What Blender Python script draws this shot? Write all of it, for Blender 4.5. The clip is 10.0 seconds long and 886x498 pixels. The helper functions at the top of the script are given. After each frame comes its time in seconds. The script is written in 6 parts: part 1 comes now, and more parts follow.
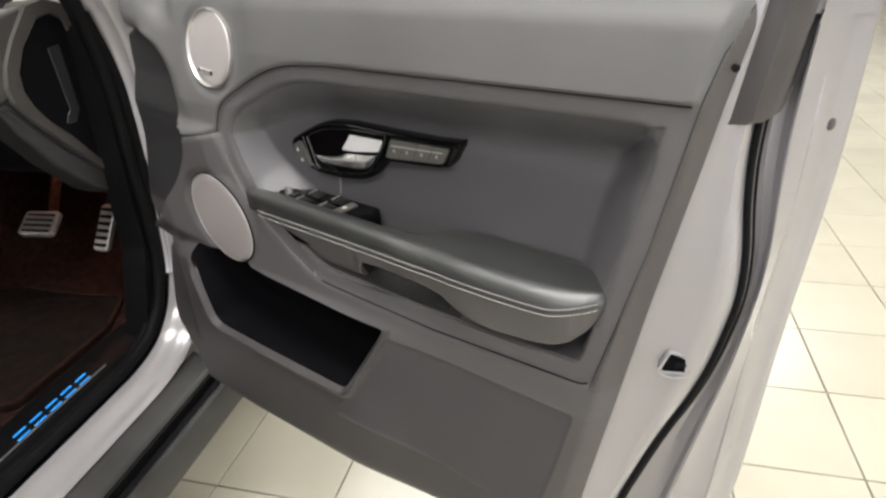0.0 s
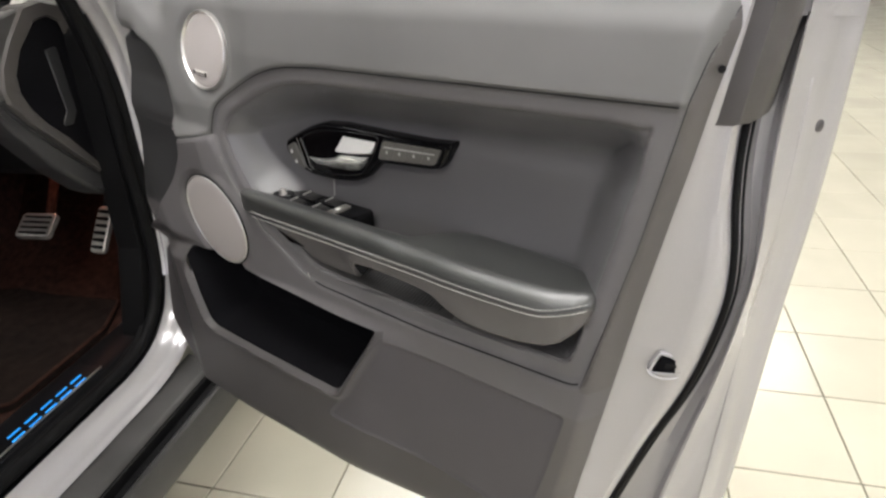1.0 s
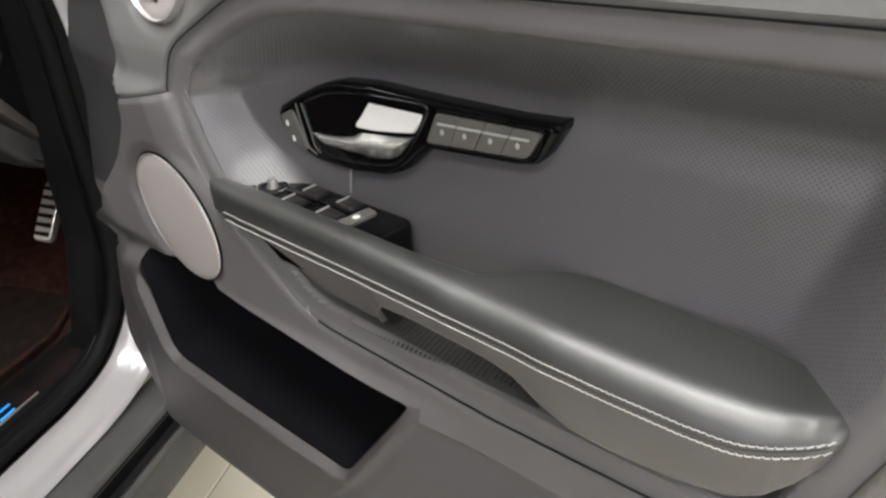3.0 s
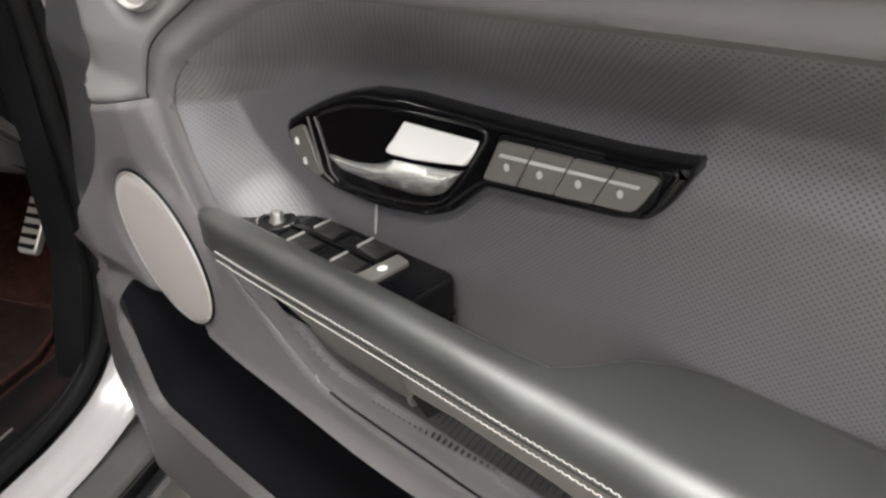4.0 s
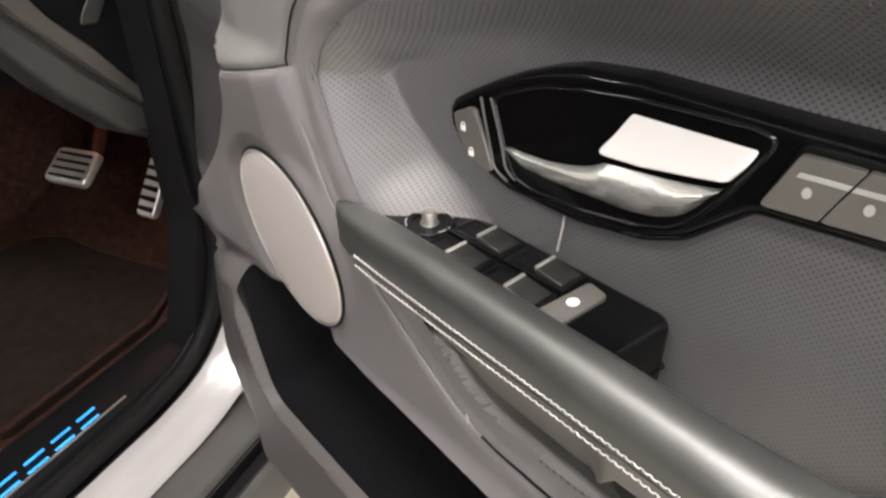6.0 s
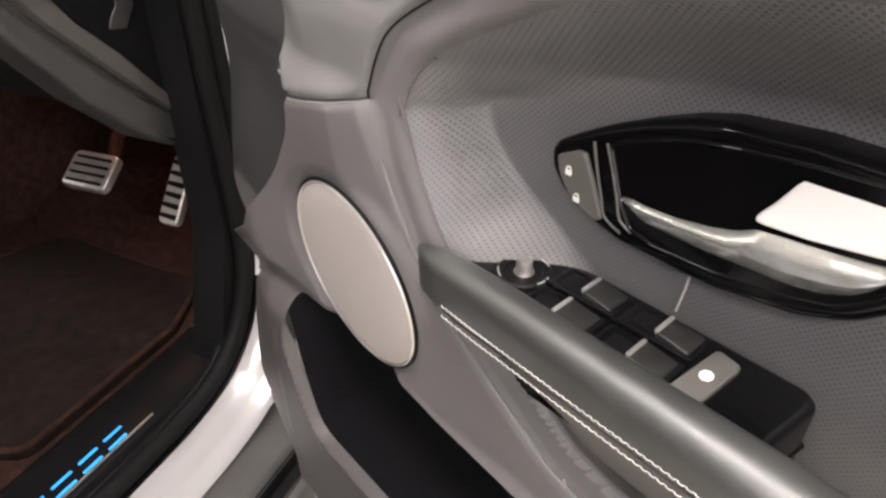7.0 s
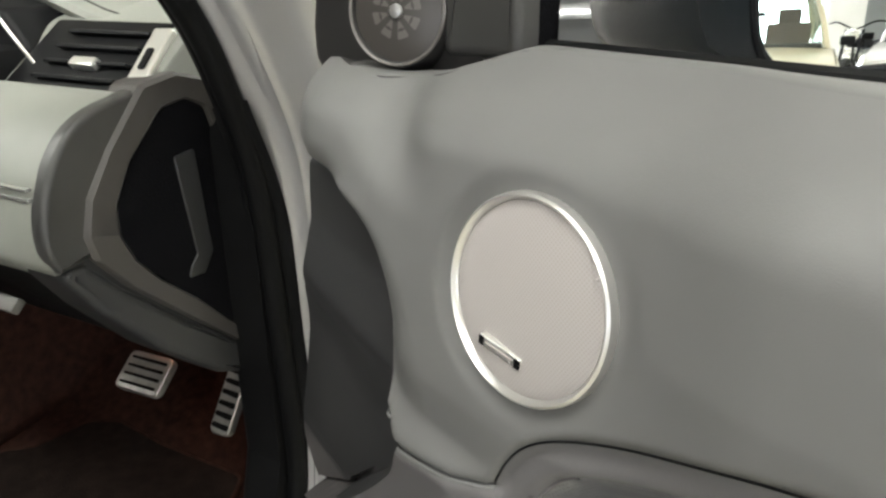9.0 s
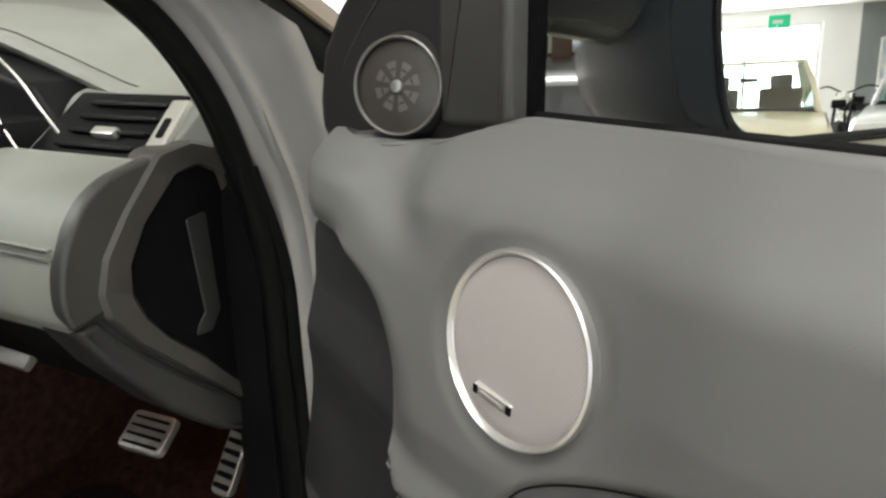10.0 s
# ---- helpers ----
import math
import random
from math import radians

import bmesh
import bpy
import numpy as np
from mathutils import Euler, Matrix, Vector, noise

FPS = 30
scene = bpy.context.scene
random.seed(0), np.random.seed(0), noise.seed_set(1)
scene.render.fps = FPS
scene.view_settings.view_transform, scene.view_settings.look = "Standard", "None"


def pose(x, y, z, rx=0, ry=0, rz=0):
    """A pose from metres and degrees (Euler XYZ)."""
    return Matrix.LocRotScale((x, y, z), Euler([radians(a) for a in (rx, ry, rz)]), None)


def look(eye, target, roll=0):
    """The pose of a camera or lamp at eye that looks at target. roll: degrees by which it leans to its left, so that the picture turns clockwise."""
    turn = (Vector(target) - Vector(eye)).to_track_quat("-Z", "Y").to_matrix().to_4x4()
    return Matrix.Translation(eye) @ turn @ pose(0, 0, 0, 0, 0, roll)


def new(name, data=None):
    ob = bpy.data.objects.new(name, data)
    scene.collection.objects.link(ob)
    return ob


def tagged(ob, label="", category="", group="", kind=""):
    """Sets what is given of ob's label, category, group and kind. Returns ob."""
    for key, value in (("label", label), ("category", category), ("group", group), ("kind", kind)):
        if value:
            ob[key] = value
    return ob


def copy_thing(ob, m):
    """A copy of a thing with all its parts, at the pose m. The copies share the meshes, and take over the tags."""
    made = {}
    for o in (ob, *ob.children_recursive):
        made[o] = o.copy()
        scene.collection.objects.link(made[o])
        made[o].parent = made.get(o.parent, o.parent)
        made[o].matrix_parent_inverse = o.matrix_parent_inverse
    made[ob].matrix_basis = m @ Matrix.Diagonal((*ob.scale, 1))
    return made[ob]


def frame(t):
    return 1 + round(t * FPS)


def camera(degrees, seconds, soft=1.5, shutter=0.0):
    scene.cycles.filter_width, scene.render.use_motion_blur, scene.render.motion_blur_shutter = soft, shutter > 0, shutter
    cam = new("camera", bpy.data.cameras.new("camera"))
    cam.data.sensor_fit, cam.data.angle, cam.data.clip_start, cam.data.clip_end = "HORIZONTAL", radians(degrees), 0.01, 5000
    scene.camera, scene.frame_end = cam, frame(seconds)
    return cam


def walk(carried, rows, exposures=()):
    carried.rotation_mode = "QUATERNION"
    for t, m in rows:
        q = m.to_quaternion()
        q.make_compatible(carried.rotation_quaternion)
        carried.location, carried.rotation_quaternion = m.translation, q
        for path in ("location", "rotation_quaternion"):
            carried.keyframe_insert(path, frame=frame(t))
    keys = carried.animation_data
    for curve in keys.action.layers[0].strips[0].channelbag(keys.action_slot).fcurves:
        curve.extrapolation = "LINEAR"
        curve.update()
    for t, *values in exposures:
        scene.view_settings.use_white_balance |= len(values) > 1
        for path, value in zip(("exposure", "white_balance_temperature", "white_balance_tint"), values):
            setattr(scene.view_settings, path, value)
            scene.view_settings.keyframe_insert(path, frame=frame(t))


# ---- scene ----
cam = camera(70.0, 10.0, soft=2.5)
PATH = [
    (0, (-0.02, 0.065, 1.161), (-1.099, 1.476, 0.241), -2.9),
    (0.5, (-0.018, 0.066, 1.164), (-1.099, 1.482, 0.254), -2.9),
    (1, (-0.01, 0.068, 1.158), (-1.094, 1.483, 0.251), -2.8),
    (1.5, (-0.006, 0.081, 1.145), (-1.085, 1.498, 0.234), -2.6),
    (2, (-0.041, 0.11, 1.116), (-1.124, 1.51, 0.185), -2.4),
    (2.5, (-0.116, 0.183, 1.1), (-1.189, 1.575, 0.146), -1.4),
    (3, (-0.229, 0.256, 1.075), (-1.291, 1.633, 0.088), -0.9),
    (4.3, (-0.329, 0.362, 1.047), (-1.453, 1.685, 0.055), 0.4),
    (4.5, (-0.329, 0.371, 1.045), (-1.5, 1.651, 0.049), -0.1),
    (5, (-0.348, 0.371, 1.036), (-1.602, 1.533, -0.002), -1.0),
    (5.5, (-0.393, 0.379, 1.029), (-1.664, 1.503, -0.03), -1.3),
    (7, (-0.5, 0.365, 1.044), (-1.735, 1.472, -0.075), -0.7),
    (7.5, (-0.549, 0.371, 1.073), (-1.803, 1.492, -0.01), -0.1),
    (8, (-0.578, 0.376, 1.103), (-1.883, 1.501, 0.088), -0.3),
    (8.5, (-0.587, 0.373, 1.127), (-1.934, 1.515, 0.189), -0.5),
    (9, (-0.6, 0.376, 1.169), (-1.99, 1.555, 0.346), -0.8),
    (9.5, (-0.601, 0.373, 1.204), (-2.048, 1.609, 0.588), -0.4),
    (10, (-0.579, 0.363, 1.176), (-2.027, 1.583, 0.531), -1.1),
]
# the clip's own exposure rises over the dark panel and falls again towards the window
EXPOSURES = [(0.0, -0.19, 6150, 13), (1.5, -0.17, 6150, 13), (3.0, 0.08, 6100, 13), (5.0, 0.53, 6260, 12), (7.0, 0.47, 6450, 18), (8.0, 0.25, 6300, 12), (9.0, -0.13, 6200, 6), (9.5, -0.31, 6180, 3), (10.0, -0.50, 6180, 7)]
walk(cam, [(t, look(eye, target, roll)) for t, eye, target, roll in PATH], EXPOSURES)

# ---- world and light ----
CEILING = 2.75
world = bpy.data.worlds.new("showroom_daylight")
scene.world = world
world.use_nodes = True
wn = world.node_tree
sky = wn.nodes.new("ShaderNodeTexSky")
sky.sky_type = "NISHITA"
sky.sun_disc = False
sky.sun_elevation, sky.sun_rotation = radians(42), radians(120)
wn.links.new(sky.outputs[0], wn.nodes["Background"].inputs[0])
wn.nodes["Background"].inputs[1].default_value = 0.12
LAMP_POWER = 46.0
LAMP_COLOUR = (1.0, 0.965, 0.88)
# rows of ceiling luminaires: x, y, turn in degrees
LUMINAIRES = [(0.35, -1.1, 24), (1.25, 2.2, 24), (-1.9, 2.6, 24), (-2.6, -1.4, 24), (5.2, -1.0, 24), (5.6, 3.4, 24), (9.8, 1.2, 24), (2.4, 5.2, 24), (-0.9, 5.6, 24), (-4.2, 5.4, 24), (-0.38, 0.12, 24)]
for lx, ly, turn in LUMINAIRES:
    lamp = new("luminaire_light", bpy.data.lights.new("luminaire_light", "AREA"))
    lamp.data.shape, lamp.data.size, lamp.data.size_y = "RECTANGLE", 1.5, 0.42
    lamp.data.energy, lamp.data.color = LAMP_POWER, LAMP_COLOUR
    lamp.matrix_world = pose(lx, ly, CEILING - 0.075, 0, 0, turn)
foot = new("footwell_light", bpy.data.lights.new("footwell_light", "AREA"))
foot.data.shape, foot.data.size = "DISK", 0.05
foot.data.energy, foot.data.color = 0.17, (1.0, 0.42, 0.25)
foot.matrix_world = pose(0, 0, 0, 0, 0, 23.5) @ pose(-1.14, 1.19, 0.748, -8, 0, 0)
shop = new("shopfront_daylight", bpy.data.lights.new("shopfront_daylight", "AREA"))
shop.data.shape, shop.data.size, shop.data.size_y = "RECTANGLE", 5.6, 2.3
shop.data.energy, shop.data.color = 470.0, (0.97, 0.97, 1.0)
shop.matrix_world = look((14.3, 0.62, 1.3), (0, 0.62, 1.3))
# added fill from behind the camera, brightens the door's upright faces
glazing = new("glazing_daylight", bpy.data.lights.new("glazing_daylight", "AREA"))
glazing.data.shape, glazing.data.size, glazing.data.size_y = "RECTANGLE", 13.0, 2.2
glazing.data.energy, glazing.data.color = 260.0, (0.98, 0.955, 1.03)
glazing.matrix_world = look((0.4, -6.66, 1.35), (0.4, 0.0, 1.35))


# ---- materials ----
def material(name, colour, rough=0.5, metal=0.0, spec=0.5, coat=0.0):
    m = bpy.data.materials.new(name)
    m.use_nodes = True
    b = m.node_tree.nodes["Principled BSDF"]
    b.inputs["Base Color"].default_value = (*colour, 1)
    b.inputs["Roughness"].default_value = rough
    b.inputs["Metallic"].default_value = metal
    b.inputs["Specular IOR Level"].default_value = spec
    b.inputs["Coat Weight"].default_value = coat
    b.inputs["Coat Roughness"].default_value = 0.05
    return m


def node(m, kind, **values):
    n = m.node_tree.nodes.new(kind)
    for key, value in values.items():
        n.inputs[key].default_value = value
    return n


def wire(m, a, b):
    m.node_tree.links.new(a, b)


def place(m):
    return m.node_tree.nodes.new("ShaderNodeNewGeometry").outputs["Position"]


def mottle(m, scale, low, high, colour, rough=None, detail=4.0):
    """Uneven tone: the colour wanders between low and high times itself, the roughness along with it."""
    b = m.node_tree.nodes["Principled BSDF"]
    tex = node(m, "ShaderNodeTexNoise", Scale=scale, Detail=detail)
    wire(m, place(m), tex.inputs["Vector"])
    ramp = m.node_tree.nodes.new("ShaderNodeValToRGB")
    ramp.color_ramp.elements[0].position, ramp.color_ramp.elements[1].position = 0.3, 0.7
    ramp.color_ramp.elements[0].color = (*[c * low for c in colour], 1)
    ramp.color_ramp.elements[1].color = (*[c * high for c in colour], 1)
    wire(m, tex.outputs["Fac"], ramp.inputs["Fac"])
    wire(m, ramp.outputs["Color"], b.inputs["Base Color"])
    if rough:
        span = m.node_tree.nodes.new("ShaderNodeMapRange")
        span.inputs["To Min"].default_value, span.inputs["To Max"].default_value = rough
        wire(m, tex.outputs["Fac"], span.inputs["Value"])
        wire(m, span.outputs["Result"], b.inputs["Roughness"])
    return ramp


def grain(m, scale, strength, distance=0.0006, kind="noise"):
    """Fine relief in metres."""
    b = m.node_tree.nodes["Principled BSDF"]
    if kind == "noise":
        tex = node(m, "ShaderNodeTexNoise", Scale=scale, Detail=3.0)
        out = tex.outputs["Fac"]
    else:
        tex = node(m, "ShaderNodeTexVoronoi", Scale=scale)
        tex.feature = "DISTANCE_TO_EDGE"
        out = tex.outputs["Distance"]
    wire(m, place(m), tex.inputs["Vector"])
    bump = node(m, "ShaderNodeBump", Strength=strength, Distance=distance)
    wire(m, out, bump.inputs["Height"])
    wire(m, bump.outputs["Normal"], b.inputs["Normal"])
    return bump


def dots(m, pitch, size, colour, hole, depth, turn=45.0):
    """Rows of small holes over the plane of x and z, pitch apart."""
    nt = m.node_tree
    b = nt.nodes["Principled BSDF"]
    sep, com = nt.nodes.new("ShaderNodeSeparateXYZ"), nt.nodes.new("ShaderNodeCombineXYZ")
    wire(m, place(m), sep.inputs[0])
    wire(m, sep.outputs["X"], com.inputs["X"])
    wire(m, sep.outputs["Z"], com.inputs["Y"])
    turned = nt.nodes.new("ShaderNodeMapping")
    turned.inputs["Rotation"].default_value = (0, 0, radians(turn))
    wire(m, com.outputs[0], turned.inputs["Vector"])
    tex = nt.nodes.new("ShaderNodeTexVoronoi")
    tex.voronoi_dimensions = "2D"
    tex.inputs["Scale"].default_value, tex.inputs["Randomness"].default_value = 1 / pitch, 0.0
    wire(m, turned.outputs["Vector"], tex.inputs["Vector"])
    ramp = nt.nodes.new("ShaderNodeValToRGB")
    ramp.color_ramp.elements[0].position, ramp.color_ramp.elements[1].position = size * 0.8, size * 1.2
    ramp.color_ramp.elements[0].color, ramp.color_ramp.elements[1].color = (0, 0, 0, 1), (1, 1, 1, 1)
    wire(m, tex.outputs["Distance"], ramp.inputs["Fac"])
    mix = nt.nodes.new("ShaderNodeMix")
    mix.data_type = "RGBA"
    mix.inputs[6].default_value, mix.inputs[7].default_value = (*hole, 1), (*colour, 1)
    wire(m, ramp.outputs["Color"], mix.inputs[0])
    wire(m, mix.outputs[2], b.inputs["Base Color"])
    bump = node(m, "ShaderNodeBump", Strength=0.8, Distance=depth)
    wire(m, ramp.outputs["Color"], bump.inputs["Height"])
    wire(m, bump.outputs["Normal"], b.inputs["Normal"])
    return mix


def lit(m, colour, strength):
    b = m.node_tree.nodes["Principled BSDF"]
    b.inputs["Emission Color"].default_value, b.inputs["Emission Strength"].default_value = (*colour, 1), strength
    return m


GREY = (0.1185, 0.1165, 0.1150)
soft_trim = material("soft_touch_trim", GREY, 0.55, spec=0.4)
mottle(soft_trim, 9, 0.93, 1.06, GREY, (0.5, 0.62))
grain(soft_trim, 1500, 0.18, 0.0003)
DARKER = (0.053, 0.0488, 0.0492)
hard_trim = material("hard_grained_plastic", DARKER, 0.5, spec=0.45)
mottle(hard_trim, 12, 0.9, 1.1, DARKER, (0.42, 0.56))
grain(hard_trim, 1300, 0.35, 0.0004)
MIDDLE = (0.094, 0.0885, 0.091)
mid_trim = material("grey_middle_trim", MIDDLE, 0.5, spec=0.4)
mottle(mid_trim, 9, 0.93, 1.06, MIDDLE, (0.46, 0.58))
grain(mid_trim, 1000, 0.3, 0.0004)
RIM_GREY = (0.080, 0.074, 0.0715)
rim_trim = material("brown_grey_rim_trim", RIM_GREY, 0.5, spec=0.4)
mottle(rim_trim, 10, 0.92, 1.08, RIM_GREY, (0.44, 0.56))
grain(rim_trim, 1000, 0.3, 0.0004)
PANEL_GREY = (0.061, 0.0565, 0.0605)
panel_trim = material("smooth_dark_panel", PANEL_GREY, 0.55, spec=0.35)
mottle(panel_trim, 8, 0.94, 1.06, PANEL_GREY, (0.5, 0.62))
grain(panel_trim, 1200, 0.3, 0.0004)
BORDER_GREY = (0.110, 0.105, 0.1075)
border_trim = material("dark_border_trim", BORDER_GREY, 0.5, spec=0.4)
mottle(border_trim, 10, 0.92, 1.08, BORDER_GREY, (0.46, 0.58))
grain(border_trim, 700, 0.4, 0.0004)
INSERT = (0.096, 0.0935, 0.0985)
perforated = material("perforated_leather", INSERT, 0.40, spec=0.8, coat=0.25)
perforated.node_tree.nodes["Principled BSDF"].inputs["Coat Roughness"].default_value = 0.32
dots(perforated, 0.0023, 0.22, INSERT, (0.047, 0.045, 0.047), 0.0008)
LEATHER = (0.018, 0.0190, 0.0182)
leather = material("black_leather", LEATHER, 0.44, spec=0.8, coat=1.0)
leather.node_tree.nodes["Principled BSDF"].inputs["Coat Roughness"].default_value = 0.45
mottle(leather, 22, 0.8, 1.25, LEATHER, (0.36, 0.56))
grain(leather, 520, 0.30, 0.0004, "cells")
BAND = (0.082, 0.0765, 0.0745)
band_leather = material("grey_band_leather", BAND, 0.46, spec=0.55)
mottle(band_leather, 16, 0.88, 1.12, BAND, (0.40, 0.54))
grain(band_leather, 500, 0.5, 0.0004, "cells")
DASH_HIDE = (0.195, 0.198, 0.179)
dash_hide = material("pale_grey_dash_leather", DASH_HIDE, 0.5, spec=0.45)
mottle(dash_hide, 12, 0.92, 1.08, DASH_HIDE, (0.44, 0.58))
grain(dash_hide, 600, 0.5, 0.0004, "cells")
DASH_END = (0.048, 0.0435, 0.041)
dash_plastic = material("brown_grey_dash_plastic", DASH_END, 0.5, spec=0.4)
mottle(dash_plastic, 14, 0.88, 1.12, DASH_END, (0.42, 0.56))
grain(dash_plastic, 1000, 0.35, 0.0004)
thread = material("white_thread", (0.40, 0.40, 0.38), 0.7)
grey_thread = material("grey_thread", (0.3, 0.29, 0.28), 0.7)
gloss = material("piano_black", (0.003, 0.003, 0.0035), 0.08, spec=0.24)
satin_black = material("satin_black_plastic", (0.0048, 0.0048, 0.0055), 0.42, spec=0.13)
rubber = material("black_rubber", (0.005, 0.005, 0.0054), 0.6, spec=0.10)
mottle(rubber, 30, 0.8, 1.25, (0.005, 0.005, 0.0054), (0.5, 0.7))
chrome = material("satin_chrome", (0.76, 0.77, 0.75), 0.27, metal=0.88)
bright = material("brushed_silver_trim", (0.82, 0.81, 0.78), 0.28, metal=0.85)
ring_silver = material("satin_ring_silver", (0.60, 0.59, 0.58), 0.32, metal=0.85)
pedal_metal = material("worn_pedal_steel", (0.5, 0.48, 0.46), 0.38, metal=0.85)
mottle(pedal_metal, 60, 0.8, 1.1, (0.5, 0.48, 0.46), (0.3, 0.48))
fin_black = material("dark_cover_plastic", (0.027, 0.0265, 0.0275), 0.5, spec=0.35)
mottle(fin_black, 12, 0.9, 1.1, (0.027, 0.0265, 0.0275), (0.42, 0.56))
ledge_plastic = material("sill_plastic", (0.040, 0.039, 0.038), 0.38, spec=0.5)
mottle(ledge_plastic, 16, 0.85, 1.15, (0.040, 0.039, 0.038), (0.32, 0.46))
grain(ledge_plastic, 1100, 0.3, 0.0004)
# paler than the lever's chrome: carries painted highlights
highlight_silver = material("highlight_lever_silver", (0.86, 0.85, 0.84), 0.3, metal=0.35)
cowl_tan = material("tan_screen_edge", (0.25, 0.2, 0.16), 0.5)
BUTTON = (0.092, 0.088, 0.081)
button = material("grey_button", BUTTON, 0.42)
switch_black = material("switch_black", (0.02, 0.02, 0.021), 0.4)
GRILLE = (0.385, 0.355, 0.345)
mesh_grille = material("speaker_mesh", GRILLE, 0.6, metal=0.2)
dots(mesh_grille, 0.0016, 0.3, GRILLE, (0.335, 0.31, 0.30), 0.0001, 30)
SILVER = (0.355, 0.344, 0.353)
paint = material("silver_paint", SILVER, 0.30, metal=0.30, coat=0.6)
MIRROR_SLATE = (0.017, 0.020, 0.022)
mirror_slate = material("dark_slate_lacquer", MIRROR_SLATE, 0.22, spec=0.35)
mottle(mirror_slate, 20, 0.92, 1.08, MIRROR_SLATE, (0.17, 0.27))
mottle(paint, 2200, 0.94, 1.05, SILVER, (0.22, 0.29), 1.0)
CARPET = (0.027, 0.0125, 0.0095)
felt = material("black_felt", (0.0046, 0.0045, 0.0054), 0.95, spec=0.04)
grain(felt, 500, 0.8, 0.001)
carpet = material("brown_carpet", CARPET, 0.95, spec=0.1)
mottle(carpet, 60, 0.6, 1.4, CARPET)
grain(carpet, 500, 0.9, 0.002)
MAT = (0.0098, 0.0066, 0.0056)
mat_pile = material("dark_mat", MAT, 0.95, spec=0.1)
mottle(mat_pile, 45, 0.6, 1.5, MAT)
grain(mat_pile, 450, 0.9, 0.002)
icon = material("white_symbol", (0.7, 0.7, 0.68), 0.5)
faint_icon = material("faded_symbol", (0.32, 0.32, 0.31), 0.5)
blue_glow = lit(material("blue_lit_letters", (0.02, 0.25, 0.75), 0.4), (0.03, 0.36, 0.9), 0.6)
glass = material("window_glass", (1, 1, 1), 0.0)
glass.node_tree.nodes["Principled BSDF"].inputs["Transmission Weight"].default_value = 1.0
glass.node_tree.nodes["Principled BSDF"].inputs["IOR"].default_value = 1.02
mirror_silver = material("mirror_silver", (0.93, 0.94, 0.94), 0.012, metal=1.0)
TILE = (0.54, 0.515, 0.42)
tile_glaze = material("cream_floor_tile", TILE, 0.22, spec=0.5)
tone = mottle(tile_glaze, 5, 0.96, 1.03, TILE, (0.17, 0.3))
info = tile_glaze.node_tree.nodes.new("ShaderNodeObjectInfo")
vary = tile_glaze.node_tree.nodes.new("ShaderNodeHueSaturation")
spread = tile_glaze.node_tree.nodes.new("ShaderNodeMapRange")
spread.inputs["To Min"].default_value, spread.inputs["To Max"].default_value = 0.95, 1.03
wire(tile_glaze, info.outputs["Random"], spread.inputs["Value"])
wire(tile_glaze, spread.outputs["Result"], vary.inputs["Value"])
wire(tile_glaze, tone.outputs["Color"], vary.inputs["Color"])
wire(tile_glaze, vary.outputs["Color"], tile_glaze.node_tree.nodes["Principled BSDF"].inputs["Base Color"])
GROUT = (0.21, 0.195, 0.15)
grout = material("tile_grout", GROUT, 0.9)
mottle(grout, 20, 0.8, 1.15, GROUT)
frame_metal = material("grey_window_frame", (0.35, 0.35, 0.35), 0.45, metal=0.5)
wall_paint = material("white_wall_paint", (0.78, 0.77, 0.75), 0.8)
mottle(wall_paint, 3, 0.96, 1.03, (0.78, 0.77, 0.75))
grey_wall = material("grey_wall_paint", (0.22, 0.235, 0.24), 0.8)
mottle(grey_wall, 3, 0.95, 1.05, (0.22, 0.235, 0.24))
ceiling_paint = material("ceiling_paint", (0.8, 0.79, 0.74), 0.85)
mottle(ceiling_paint, 2, 0.96, 1.03, (0.8, 0.79, 0.74))
diffuser = lit(material("lamp_diffuser", (0.9, 0.9, 0.88), 0.5), (1.0, 0.95, 0.84), 6.0)
daylight = lit(material("bright_street", (0.9, 0.9, 0.9), 0.8), (0.96, 0.98, 1.0), 2.2)


# ---- building helpers ----
LOC = {}


def thing(name, at, label, category, group="", kind=""):
    ob = new(name)
    ob.empty_display_size = 0.05
    ob.location = at
    LOC[ob] = Vector(at)
    return tagged(ob, label, category, group, kind)


def part(name, shape, mat, parent=None, label="", smooth=True):
    """Links a mesh (verts and faces, or a bmesh) as one object, its origin in its middle: never deeper than thing, part, sub-part."""
    while parent and parent.parent and parent.parent.parent:
        parent = parent.parent
    if isinstance(shape, bmesh.types.BMesh):
        shape.verts.ensure_lookup_table()
        shape.verts.index_update()
        verts = np.array([v.co[:] for v in shape.verts])
        faces = [[v.index for v in f.verts] for f in shape.faces]
        shape.free()
    else:
        verts, faces = np.array(shape[0], float), shape[1]
    mid = (verts.min(0) + verts.max(0)) / 2
    me = bpy.data.meshes.new(name)
    me.from_pydata((verts - mid).tolist(), [], [list(map(int, f)) for f in faces])
    me.validate()
    bm = bmesh.new()
    bm.from_mesh(me)
    bmesh.ops.recalc_face_normals(bm, faces=bm.faces)
    bm.to_mesh(me)
    bm.free()
    me.polygons.foreach_set("use_smooth", [smooth] * len(me.polygons))
    if smooth:
        me.set_sharp_from_angle(angle=radians(38))
    me.materials.append(mat)
    ob = new(name, me)
    LOC[ob] = Vector(mid)
    ob.location = LOC[ob] - (LOC[parent] if parent else Vector())
    ob.parent = parent
    return tagged(ob, label) if label else ob


def join(*shapes):
    verts, faces = [], []
    for v, f in shapes:
        n = len(verts)
        verts += [tuple(p) for p in v]
        faces += [[i + n for i in face] for face in f]
    return verts, faces


